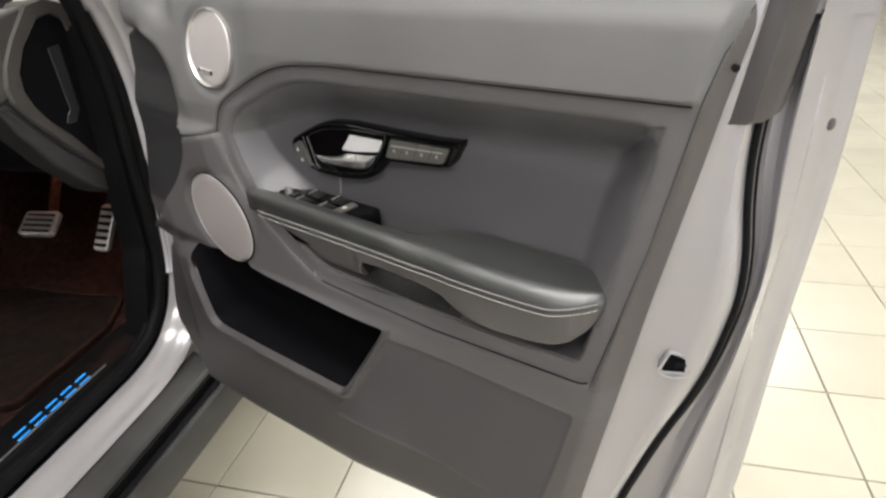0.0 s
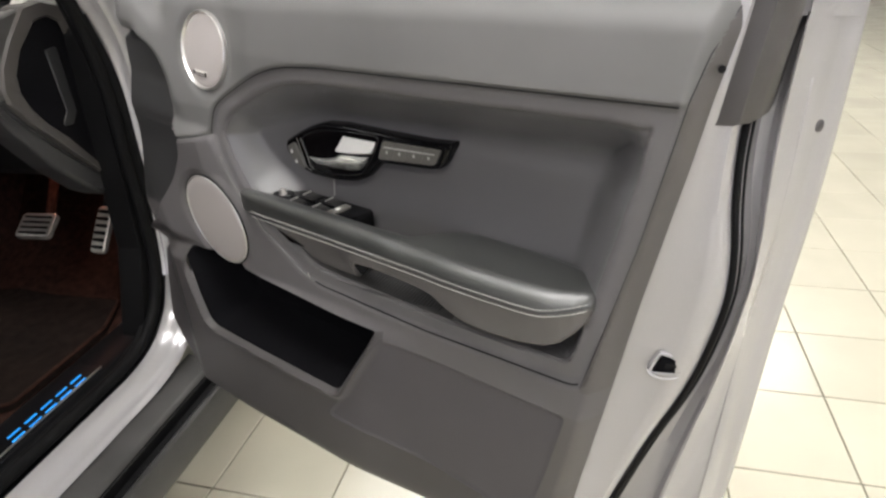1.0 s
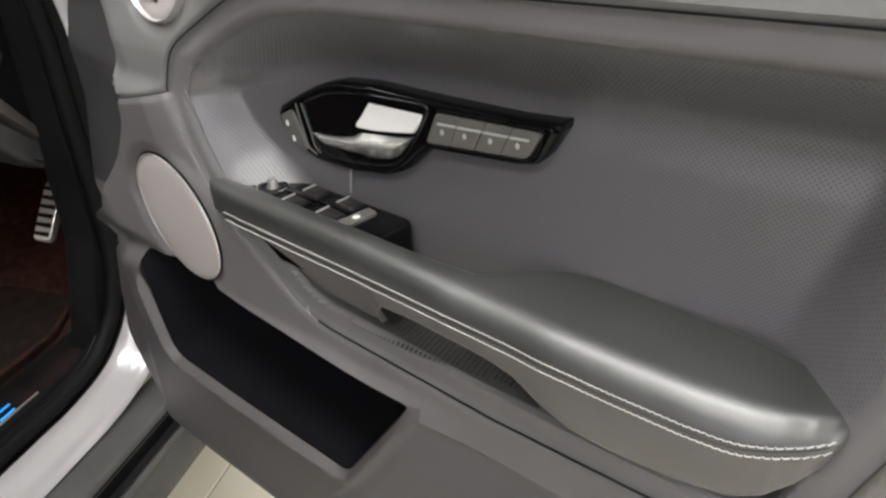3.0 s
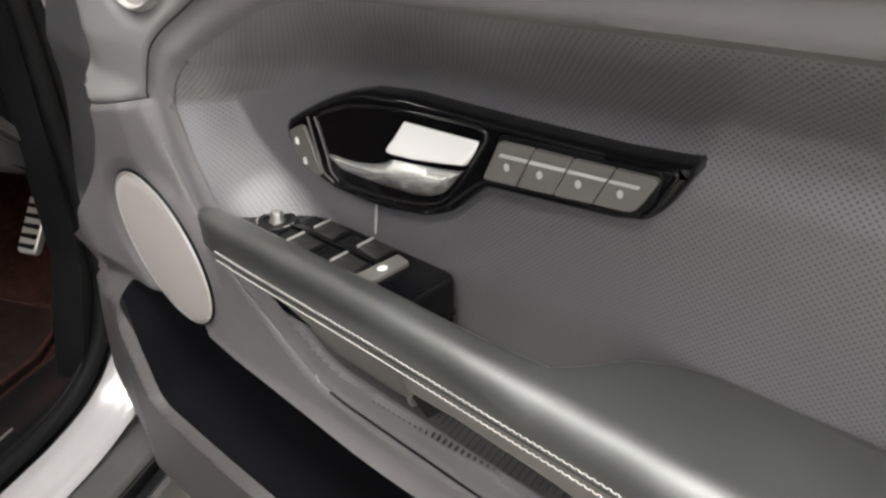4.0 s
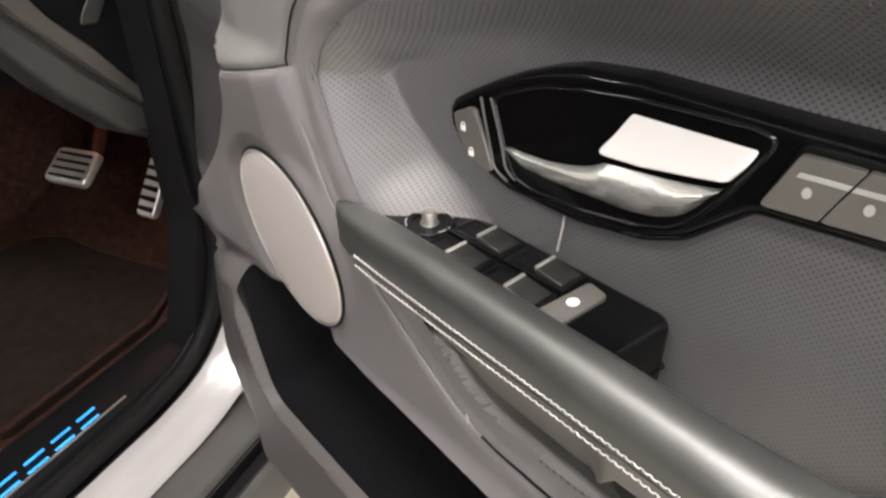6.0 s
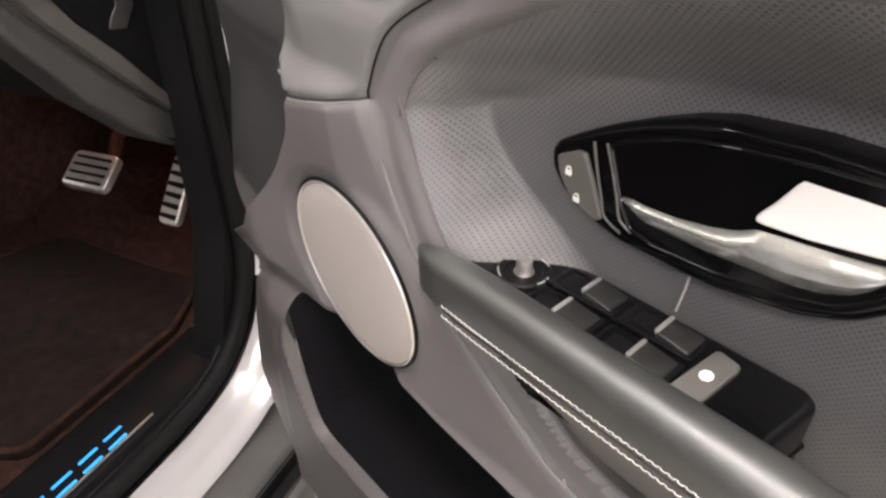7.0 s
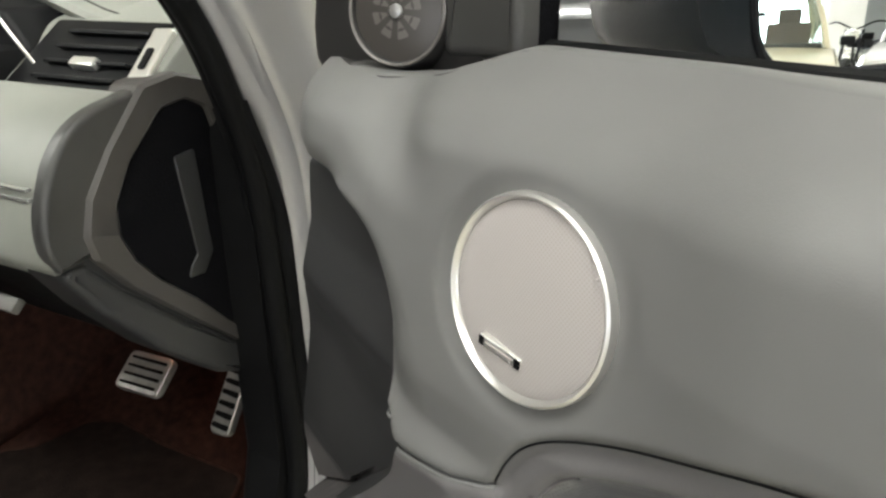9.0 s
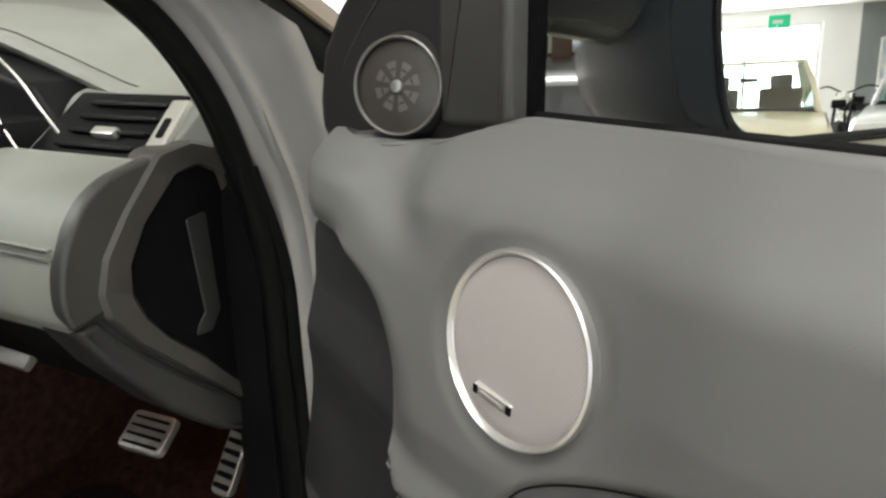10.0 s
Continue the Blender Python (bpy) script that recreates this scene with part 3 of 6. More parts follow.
def build_trim():
    step = 0.0026
    xs, zs = np.arange(-1.105, -0.100, step), np.arange(0.362, 1.146, step)
    gx, gz = np.meshgrid(xs, zs, indexing="ij")
    q = np.stack([gx.ravel(), gz.ravel()], 1)
    held = np.zeros(len(q), bool)
    for line, closed in ((OUTLINE, True), (ARCH, True), (POCKET, True), (PANEL, True), (BORDER, True), (SEAM, False), (FIN, False), (SPLIT, False)):
        d, spot = nearest(q, line, closed)
        take = (d < 0.5 * step) & ~held
        q[take] = spot[take]
        held |= take
    y = trim_depth(q)
    verts = np.stack([q[:, 0], y, q[:, 1]], 1)
    n = len(zs)
    tris = []
    for i in range(len(xs) - 1):
        a = i * n + np.arange(n - 1)
        b, c, d = a + n, a + n + 1, a + 1
        flip = held[b] & held[d] & ~(held[a] & held[c])
        one = np.where(flip[:, None], np.stack([a, b, d], 1), np.stack([a, b, c], 1))
        two = np.where(flip[:, None], np.stack([b, c, d], 1), np.stack([a, c, d], 1))
        tris += [one, two]
    tris = np.concatenate(tris)
    mid = q[tris].mean(1)
    keep = inside(mid, OUTLINE)
    keep &= ~inside(mid, POCKET)
    tris, mid = tris[keep], mid[keep]
    kind = np.full(len(mid), "front_trim", dtype=object)
    seam_z = np.interp(mid[:, 0], SEAM[:, 0], SEAM[:, 1], right=0.919)
    kind[mid[:, 1] > seam_z] = "upper_trim"
    kind[(mid[:, 0] > -0.776) & (mid[:, 1] < 0.919)] = "front_trim"
    kind[(mid[:, 0] > -0.30) & (mid[:, 1] < 1.02)] = "front_trim"
    split_z = np.interp(mid[:, 0], SPLIT[:, 0], SPLIT[:, 1])
    kind[mid[:, 1] < split_z] = "lower_trim"
    kind[(mid[:, 1] < split_z) & (mid[:, 0] > -0.232 - 0.22 * (0.685 - mid[:, 1]))] = "rear_rim"
    kind[(mid[:, 1] > 0.683) & (mid[:, 1] < 0.72) & (mid[:, 0] > -0.484)] = "front_trim"
    rim_x = np.interp(mid[:, 1], [0.36, 0.727, 0.821, 0.898, 1.029, 1.095, 1.125], [-0.240, -0.216, -0.192, -0.173, -0.146, -0.127, -0.117])
    kind[(mid[:, 0] > rim_x) & (mid[:, 1] > 0.724)] = "rear_rim"
    kind[left_of(mid, FIN) & (mid[:, 1] > 0.69) & (mid[:, 1] < 1.0435) & (mid[:, 1] > split_z)] = "hinge_cover"
    kind[inside(mid, PANEL)] = "lower_insert"
    kind[inside(mid, ARCH)] = "leather_insert"
    kind[inside(mid, ARCH) & ~inside(mid, BORDER)] = "field_border"
    # the armrest's shade on the field below it, painted as darker plastic
    kind[inside(mid, BORDER) & (mid[:, 1] < 0.785) & (mid[:, 0] < -0.385)] = "pull_cup"
    looks = {"pull_cup": (ledge_plastic, "lining under the armrest with its shade painted in"), "rear_rim": (rim_trim, "brown-grey rim of the trim beside the lock face"), "field_border": (border_trim, "smooth rolled border of the leather field"), "upper_trim": (soft_trim, "grey soft-touch upper trim"), "front_trim": (mid_trim, "grey middle trim round the field"), "lower_trim": (hard_trim, "dark grained plastic lower trim"),
             "hinge_cover": (fin_black, "dark plastic cover beside the hinges"), "lower_insert": (panel_trim, "smooth inset panel"), "leather_insert": (perforated, "dark perforated leather field")}
    for name, (mat, label) in looks.items():
        own = tris[kind == name]
        if len(own):
            used, index = np.unique(own, return_inverse=True)
            part(name, (verts[used], index.reshape(-1, 3).tolist()), mat, door, label)
    # the trim's thickness: a rim that runs back to the metal
    rim = np.concatenate([p + (q - p) * np.arange(n)[:, None] / n for p, q in zip(OUTLINE, np.roll(OUTLINE, -1, 0)) for n in [1 + int(np.linalg.norm(q - p) / 0.006)]])
    deep = trim_depth(rim)
    back = np.maximum(deep + 0.012, 0.60)
    rings = [[(x, yy, z) for (x, z), yy in zip(rim, deep)], [(x, yy, z) for (x, z), yy in zip(inset(rim, 0.004) if area(rim) > 0 else inset(rim, 0.004)[::-1], back)]]
    part("trim_edge", stack(rings, cap_last=False), hard_trim, door)


build_trim()
lip = np.array(POCKET)
lip_y = trim_depth(lip)
bag = [[(x, yy, z) for (x, z), yy in zip(lip, lip_y)]]
for d, deep in ((0.0015, 0.008), (0.003, 0.02), (0.004, 0.05), (0.006, 0.088), (0.014, 0.098)):
    turned_in = inset(lip, d) if area(lip) > 0 else inset(lip, d)[::-1]
    bag.append([(x, yy + deep, z) for (x, z), yy in zip(turned_in, lip_y)])
part("map_pocket", stack(bag), felt, door, "open map pocket lined with black felt")
ledge = []
for x in np.linspace(-1.03, -0.116, 150):
    top = float(np.interp(x, [-1.03, -1.0, -0.965, -0.945, -0.930, -0.91, -0.885, -0.865, -0.845], [1.094, 1.1045, 1.1065, 1.1055, 1.1048, 1.1065, 1.1108, 1.1175, 1.1251]))
    near = float(trim_depth(np.array([(x, top)]))[0])
    ledge.append([(x, y, top + rise) for y, rise in ((near - 0.0003, -0.0002), (near + 0.0014, 0.0006), (near + 0.004, 0.0012), (near + 0.010, 0.0016), (near + 0.016, 0.0014), (max(0.672, near + 0.018), -0.0010), (max(0.674, near + 0.020), -0.012))])
part("window_ledge", stack(ledge, cap_last=False, closed=False), soft_trim, door, "grey top of the door trim below the window")

# speakers: a dark gap, a silver ring, a pale grille


def speaker(name, seat, ring_width, label):
    at, radius, tilt = seat
    proud = 1.0 if ring_width > 0.003 else 0.45
    if proud < 1:
        part("speaker_gap", turned([(radius + 0.0018, -0.004), (radius + 0.0018, 0.0006), (radius + 0.0012, 0.0008), (radius, 0.0006)], at, tilt, 72, cap=False), satin_black, door)
    ring = part(name, turned([(radius + 0.0005, -0.012), (radius, 0.001), (radius - 0.0005, 0.0035 * proud), (radius - ring_width * 0.5, 0.0045 * proud), (radius - ring_width, 0.0025 * proud), (radius - ring_width - 0.0005, 0.0005)], at, tilt, 72, cap=False), ring_silver, door, label)
    r = radius - ring_width
    part("grille", turned([(r + 0.0004, 0.0), (r - 0.001, 0.0012), (r * 0.85, 0.0018), (r * 0.6, 0.0026), (r * 0.3, 0.0031), (0.001, 0.0033)], at, tilt, 72), mesh_grille, ring, "pale perforated metal grille")
    return ring


up = speaker("upper_speaker", SEATS[0], 0.0036, "round speaker with pale mesh and silver ring")
speaker("lower_speaker", SEATS[1], 0.0021, "large round speaker with pale mesh and thin ring")
turn = pose(-0.778, 0, 0.9995, 0, 6, 0)
badge = part("badge", slab(rounded([(-0.0135, -0.003), (0.0135, -0.003), (0.0135, 0.003), (-0.0135, 0.003)], 0.001), FACE + 0.012, FACE + 0.0048, 0.0008, to=lambda a, y, b: turn @ Vector((a, y, b))), bright, up, "small silver name badge with dark ends")
for side_x in (-0.0118, 0.0118):
    part("badge_end", slab(rounded([(side_x - 0.0017, -0.0026), (side_x + 0.0017, -0.0026), (side_x + 0.0017, 0.0026), (side_x - 0.0017, 0.0026)], 0.0006), FACE + 0.0055, FACE + 0.0044, 0.0002, to=lambda a, y, b: turn @ Vector((a, y, b))), satin_black, badge)
part("lettering", slab([(-0.0088, -0.0009), (0.0088, -0.0009), (0.0088, 0.0009), (-0.0088, 0.0009)], FACE + 0.0055, FACE + 0.0044, 0.0002, to=lambda a, y, b: turn @ Vector((a, y, b))), mesh_grille, badge)

# release lever in its gloss surround
before = set(bpy.data.objects)
BZ = 0.598  # face of the surround
surround = bmesh.new()
shape = slab(BEZEL, 0.616, BZ - 0.004, 0.005, steps=4)
made = [surround.verts.new(v) for v in shape[0]]
for f in shape[1]:
    surround.faces.new([made[i] for i in f])
for x in (-0.67, -0.655, -0.64, -0.625, -0.61, -0.595, -0.58):
    bmesh.ops.bisect_plane(surround, geom=surround.verts[:] + surround.edges[:] + surround.faces[:], plane_co=(x, 0, 0), plane_no=(1, 0, 0))
bezel = part("handle_surround", surround, gloss, door, "gloss black surround of the release lever")
CUP = rounded([(-0.652, 0.9155), (-0.645, 0.9215), (-0.615, 0.9335), (-0.590, 0.9385), (-0.560, 0.9415), (-0.515, 0.9425), (-0.506, 0.9405), (-0.506, 0.935), (-0.512, 0.9235), (-0.5205, 0.909), (-0.529, 0.897), (-0.540, 0.8885), (-0.556, 0.8835), (-0.585, 0.8795), (-0.620, 0.8758), (-0.634, 0.8775), (-0.6415, 0.889)],
              [0.004, 0.006, 0.03, 0.03, 0.03, 0.01, 0.004, 0.006, 0.02, 0.03, 0.02, 0.012, 0.03, 0.03, 0.01, 0.006, 0.02], 5)
cup_rings = [[(a, y, b) for a, b in inset(CUP, d)] for d, y in ((-0.0012, BZ - 0.0030), (0, BZ - 0.0046), (0.0008, BZ - 0.0050), (0.0018, BZ - 0.0044), (0.0035, BZ - 0.001), (0.0055, BZ + 0.010), (0.009, BZ + 0.017), (0.014, BZ + 0.0195))]
part("lever_cup", stack(cup_rings), gloss, bezel, "hollow gloss black cup")
# the gloss cup's upright reflection, drawn as a thin silver tube
part("cup_ridge", tube([(-0.6225, BZ + 0.012, 0.928), (-0.6215, BZ + 0.014, 0.915), (-0.6185, BZ + 0.014, 0.893)], lambda s: 0.0013 + 0.0009 * math.sin(math.pi * s), 8), highlight_silver, bezel)
for line in (((-0.6609, 0.915), (-0.6575, 0.902), (-0.6529, 0.888), (-0.6490, 0.8778), (-0.6384, 0.8735)), ((-0.6535, 0.9165), (-0.6483, 0.904), (-0.6434, 0.8908), (-0.6398, 0.8805), (-0.6320, 0.8770))):
    part("divider_line", tube([(a, BZ - 0.0042, b) for a, b in spline(line, 4)], 0.0008, 6), button, bezel)
# the lever: a thin blade at its free end that swells towards the pivot; its upper facet's highlight is a paler silver
LEVER_X = [-0.640, -0.634, -0.627, -0.6085, -0.5918, -0.582, -0.575, -0.5566, -0.545, -0.536, -0.530, -0.5245, -0.5205]
LEVER_TOP = [0.8940, 0.8957, 0.8965, 0.8990, 0.9025, 0.9058, 0.9098, 0.9112, 0.9122, 0.9132, 0.9142, 0.9150, 0.9152]
LEVER_LOW = [0.8905, 0.8850, 0.8805, 0.8818, 0.8838, 0.8846, 0.8850, 0.8858, 0.8885, 0.8935, 0.9000, 0.9085, 0.9146]
lever_rings = []
for x in np.concatenate([np.linspace(-0.640, -0.62, 9), np.linspace(-0.615, -0.55, 24), np.linspace(-0.547, -0.5205, 16)]):
    hi, lo = (float(np.interp(x, LEVER_X, v)) for v in (LEVER_TOP, LEVER_LOW))
    tall = hi - lo
    swell = 0.4 + 0.6 * float(ease(x, -0.62, -0.56)) * (1 - 0.7 * float(ease(x, -0.535, -0.5205)))
    ridge = 0.26 + 0.14 * float(ease(x, -0.60, -0.57))
    lever_rings.append([(x, BZ + deep - 0.0052 * swell * puff, hi - f * tall) for f, deep, puff in ((0.02, 0.010, 0), (0.0, 0.004, 0.2), (0.04, 0.0005, 0.8), (ridge * 0.6, -0.003, 1.0), (ridge, -0.0042, 1.1), (ridge + 0.08, -0.0042, 1.15), (0.62, -0.0022, 1.1), (0.82, 0.0, 0.8), (0.95, 0.003, 0.3), (1.0, 0.007, 0), (0.97, 0.011, 0))])
lever = part("release_lever", stack(lever_rings, cap_first=True), chrome, door, "satin chrome release lever")
# the lit upper facet, its brightness put into the colour
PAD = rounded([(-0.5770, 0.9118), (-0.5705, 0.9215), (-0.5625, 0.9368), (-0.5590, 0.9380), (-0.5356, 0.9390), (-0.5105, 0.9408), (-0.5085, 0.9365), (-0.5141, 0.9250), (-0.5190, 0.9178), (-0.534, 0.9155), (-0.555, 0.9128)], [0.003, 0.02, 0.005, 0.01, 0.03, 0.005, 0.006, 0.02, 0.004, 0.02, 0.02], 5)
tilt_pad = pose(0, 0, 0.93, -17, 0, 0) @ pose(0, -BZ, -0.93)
part("thumb_pad", slab(PAD, BZ + 0.012, BZ - 0.0050, 0.0012, to=lambda a, y, b: Vector((0, BZ, 0)) + tilt_pad @ Vector((a, y, b))), highlight_silver, lever, "upper face of the lever, highlight put into its colour")
LOCK = rounded([(-0.6812, 0.9015), (-0.6690, 0.9078), (-0.6640, 0.9080), (-0.6581, 0.8961), (-0.6497, 0.8764), (-0.6543, 0.8738), (-0.6650, 0.8775), (-0.6745, 0.8852), (-0.6797, 0.8935)], [0.002, 0.003, 0.002, 0.02, 0.002, 0.002, 0.01, 0.02, 0.02], 4)
lock = part("lock_switch", slab(LOCK, BZ, BZ - 0.0062, 0.0014), button, door, "grey lock and unlock rocker")
for name, sx, sz in (("lock_symbol", -0.6727, 0.8955), ("unlock_symbol", -0.6662, 0.8822)):
    part(name, join(slab(rounded([(sx - 0.002, sz - 0.0022), (sx + 0.002, sz - 0.0022), (sx + 0.002, sz + 0.0008), (sx - 0.002, sz + 0.0008)], 0.0007), BZ - 0.0058, BZ - 0.0066, 0.0002),
                    tube([(sx + 0.0014 * math.cos(g), BZ - 0.0065, sz + 0.0008 + 0.002 * math.sin(g)) for g in np.linspace(0, math.pi, 7)], 0.0004, 5)), icon, lock)
MEM = [(-0.4966, 0.9385), (-0.4115, 0.9402), (-0.4165, 0.9265), (-0.4235, 0.9212), (-0.5065, 0.9152)]
well = part("memory_well", slab(rounded(inset(MEM, -0.003), 0.004), BZ, BZ - 0.0045, 0.001), satin_black, door, "black well of the memory buttons")


def across(f):
    """The memory strip's upper and lower edge at a fraction of its length."""
    return np.array((-0.4966 + f * 0.0850, 0.9385 + f * 0.0017)), np.array((-0.506 + f * 0.0850, 0.9153 + f * 0.0057))


for k in range(4):
    (a, b), (c, d) = across(k / 4 + 0.003), across((k + 1) / 4 - 0.003)
    shape = [b, a, c, d] if k < 3 else [b, a, c, d]
    radii = [0.002, 0.003, 0.0013, 0.0013] if k == 0 else [0.0013, 0.0013, 0.002, 0.009] if k == 3 else 0.0013
    key = part("memory_button", slab(rounded(shape, radii, 4), BZ - 0.002, BZ - 0.0075, 0.0005), button, door, "grey seat memory button")
    (p, q), (r, s) = across(k / 4 + (0.05 if k == 0 else 0.006)), across((k + 1) / 4 - 0.004)
    lo0, hi0 = q + 0.645 * (p - q), q + 0.735 * (p - q)
    lo1, hi1 = s + 0.645 * (r - s), s + 0.735 * (r - s)
    if k == 3:
        lo1, hi1 = lo0 + 0.72 * (lo1 - lo0), hi0 + 0.72 * (hi1 - hi0)
    part("light_bar", slab([lo0, lo1, hi1, hi0], BZ - 0.007, BZ - 0.0079, 0.0002), faint_icon, key)
    mid = (q + s) / 2 + 0.43 * ((p + r) - (q + s)) / 2 + np.array((-0.0015, 0))
    ring = [(mid[0] + 0.0017 * math.cos(g), mid[1] + 0.0022 * math.sin(g)) for g in np.linspace(0, 2 * math.pi, 10, endpoint=False)]
    part("digit_mark", slab(ring, BZ - 0.007, BZ - 0.0079, 0.0002), faint_icon, key)
part("surround_glint_rim", tube(spline([(-0.440, BZ - 0.0036, 0.9425), (-0.412, BZ - 0.0042, 0.9440), (-0.4065, BZ - 0.0042, 0.9425), (-0.409, BZ - 0.0042, 0.936), (-0.414, BZ - 0.0042, 0.9245), (-0.4185, BZ - 0.0040, 0.9190)], 5), 0.0014, 8), gloss, bezel)

for ob in set(bpy.data.objects) - before:
    # the whole cluster lies a little deeper and bends back towards the hinges
    for v in ob.data.vertices:
        v.co.y += 0.006 + 0.009 * float(ease(-(v.co.x + LOC[ob].x), 0.575, 0.66))

# armrest
ARM_X = [-0.735, -0.728, -0.712, -0.68, -0.62, -0.55, -0.532, -0.515, -0.48, -0.44, -0.425, -0.412, -0.39, -0.37, -0.347, -0.32, -0.28, -0.25, -0.235, -0.223, -0.214, -0.209, -0.207]
ARM_FRONT = [0.556, 0.551, 0.547, 0.545, 0.543, 0.541, 0.5403, 0.5395, 0.538, 0.536, 0.5355, 0.535, 0.534, 0.532, 0.5315, 0.531, 0.5315, 0.534, 0.538, 0.544, 0.552, 0.559, 0.565]
ARM_BACK = [0.56, 0.562, 0.564, 0.565, 0.565, 0.565, 0.565, 0.565, 0.565, 0.569, 0.583, 0.601, 0.613, 0.6165, 0.6165, 0.6155, 0.6115, 0.6065, 0.601, 0.594, 0.585, 0.577, 0.572]
ARM_TOP = [0.8425, 0.846, 0.848, 0.848, 0.847, 0.846, 0.8455, 0.845, 0.844, 0.842, 0.8415, 0.841, 0.841, 0.841, 0.8405, 0.84, 0.84, 0.84, 0.84, 0.84, 0.8385, 0.836, 0.833]
ARM_FOOT = [0.836, 0.822, 0.806, 0.777, 0.757, 0.755, 0.758, 0.794, 0.796, 0.7955, 0.7948, 0.794, 0.79, 0.78, 0.7715, 0.7705, 0.7722, 0.7765, 0.784, 0.796, 0.808, 0.819, 0.826]


def arm_at(x):
    return [float(np.interp(x, ARM_X, v)) for v in (ARM_FRONT, ARM_BACK, ARM_TOP, ARM_FOOT)]


def arm_ring(x):
    f, b, t, o = arm_at(x)
    r = min(0.021, 0.45 * (t - o), 0.6 * (b - f))
    low = min(0.007, 0.3 * (t - o))
    lean = 0.024 * float(ease(x, -0.735, -0.69) * (1 - ease(x, -0.54, -0.515)))  # its front slopes back to the pull cup
    ring = []
    for cy, cz, rr, g0 in ((f + r, t - r, r, 180), (b - min(0.005, r), t - min(0.005, r), min(0.005, r), 90), (max(b - 0.001, f + low + 0.006 + lean), o + 0.001, 0.001, 0), (f + low + 0.004 + lean, o + low, low, 270)):
        for g in np.linspace(g0, g0 - 90, 9):
            ring.append((x, cy + rr * math.cos(radians(g)), cz + rr * math.sin(radians(g))))
    return ring


arm_rings = [arm_ring(x) for x in np.concatenate([np.linspace(-0.735, -0.712, 7), np.linspace(-0.70, -0.45, 48), np.linspace(-0.44, -0.24, 34), np.linspace(-0.237, -0.207, 18)])]
seam_points = [(x, arm_at(x)[0] + 0.0004, min(0.8186 + 0.010 * float(ease(x, -0.265, -0.210)), arm_at(x)[2] - 0.012)) for x, *_ in (r[0] for r in arm_rings)]
armrest = part("armrest", stack([[p] + r[:24] for p, r in zip(seam_points, arm_rings)], cap_last=False, closed=False), leather, door, "black leather armrest with double white stitching")
part("armrest_band", stack([r[23:] + [p] for p, r in zip(seam_points, arm_rings)], cap_last=False, closed=False), band_leather, armrest, "grey leather band below the stitching")
part("armrest_tip", (arm_rings[-1], [list(range(len(arm_rings[-1])))]), leather, armrest)
for name, level in (("upper_stitching", 0.8222), ("lower_stitching", 0.8150)):
    stitches = []
    for k, x in enumerate(np.arange(-0.704, -0.212, 0.0040)):
        f = arm_at(x)[0]
        fall = level + 0.010 * float(ease(x, -0.265, -0.210))
        g, _, _, _ = arm_at(x + 0.0034)
        stitches.append(tube([(x, f - 0.0001, fall), (x + 0.0008, f - 0.0009, fall), (x + 0.0026, g - 0.0009, fall), (x + 0.0034, g - 0.0001, fall)], 0.00042, 5))
    tagged(part(name, join(*stitches), thread, armrest, "row of white stitches"), kind="stuff")
part("arm_seam", tube([(x, arm_at(x)[0] + 0.0002, 0.8186 + 0.010 * float(ease(x, -0.265, -0.210))) for x in np.linspace(-0.704, -0.211, 60)], 0.0006, 6), fin_black, armrest)
rib_rows = []
for x in np.arange(-0.565, -0.405, 0.0046):
    spots = np.array([(x, z) for z in np.linspace(0.748, 0.786, 6)])
    rib_rows.append(tube([(x, yy - 0.0004, z) for (_, z), yy in zip(spots, trim_depth(spots))], 0.0011, 6))
tagged(part("pull_cup_ribs", join(*rib_rows), fin_black, door, "dark ribbed lining under the armrest"), kind="stuff")
part("pull_cup_opening", slab(rounded([(-0.523, 0.796), (-0.490, 0.797), (-0.505, 0.780)], 0.002), 0.575, 0.5475, 0.0005), satin_black, armrest, "dark notch under the armrest")
part("field_seam", tube([(-0.5995, 0.6095, 0.876), (-0.600, 0.6085, 0.86), (-0.602, 0.6085, 0.845)], 0.0008, 6), grey_thread, door)
part("trim_joint", tube([(-0.6165, FACE - 0.0005, 0.7475), (-0.6165, FACE + 0.002, 0.7365)], 0.0007, 6), grey_thread, door)

# fine dark joints in the trim
top_joint = np.concatenate([spline(ARCH_PTS, 6), np.stack([np.linspace(-0.54, -0.152, 40), np.linspace(1.0248, 1.0265, 40)], 1)])
foot_joint = np.array([p for p in ARCH if p[1] < 0.75 and -0.66 < p[0] < -0.218])
for joint, thick in ((top_joint, 0.0006), (foot_joint, 0.0009)):
    part("field_joint", tube([(x, yy - 0.0012, z) for (x, z), yy in zip(joint, trim_depth(joint))], thick, 6), satin_black, door)
rim_line = np.array([(-0.2155, 0.729), (-0.204, 0.775), (-0.192, 0.821), (-0.1825, 0.860), (-0.173, 0.898), (-0.164, 0.942), (-0.155, 0.986), (-0.1455, 1.031), (-0.137, 1.065), (-0.127, 1.095), (-0.120, 1.112)])
part("rim_joint", tube([(x, yy - 0.0010, z) for (x, z), yy in zip(rim_line, trim_depth(rim_line))], 0.0006, 6), fin_black, door)
bead = np.array([p for p in ARCH[1:] if p[1] <= 0.919 and p[0] < -0.60])
part("trim_bead", tube([(x, yy - 0.0016, z) for (x, z), yy in zip(bead, trim_depth(bead))], 0.0014, 8), soft_trim, door, "pale rounded edge of the middle trim")
piping = np.array([p for p in BORDER if (p[0] < -0.70 and p[1] < 0.95) or p[1] < 0.80])
piping = np.roll(piping, -1 - int(np.argmax(np.linalg.norm(np.diff(piping, axis=0), axis=1))), axis=0)
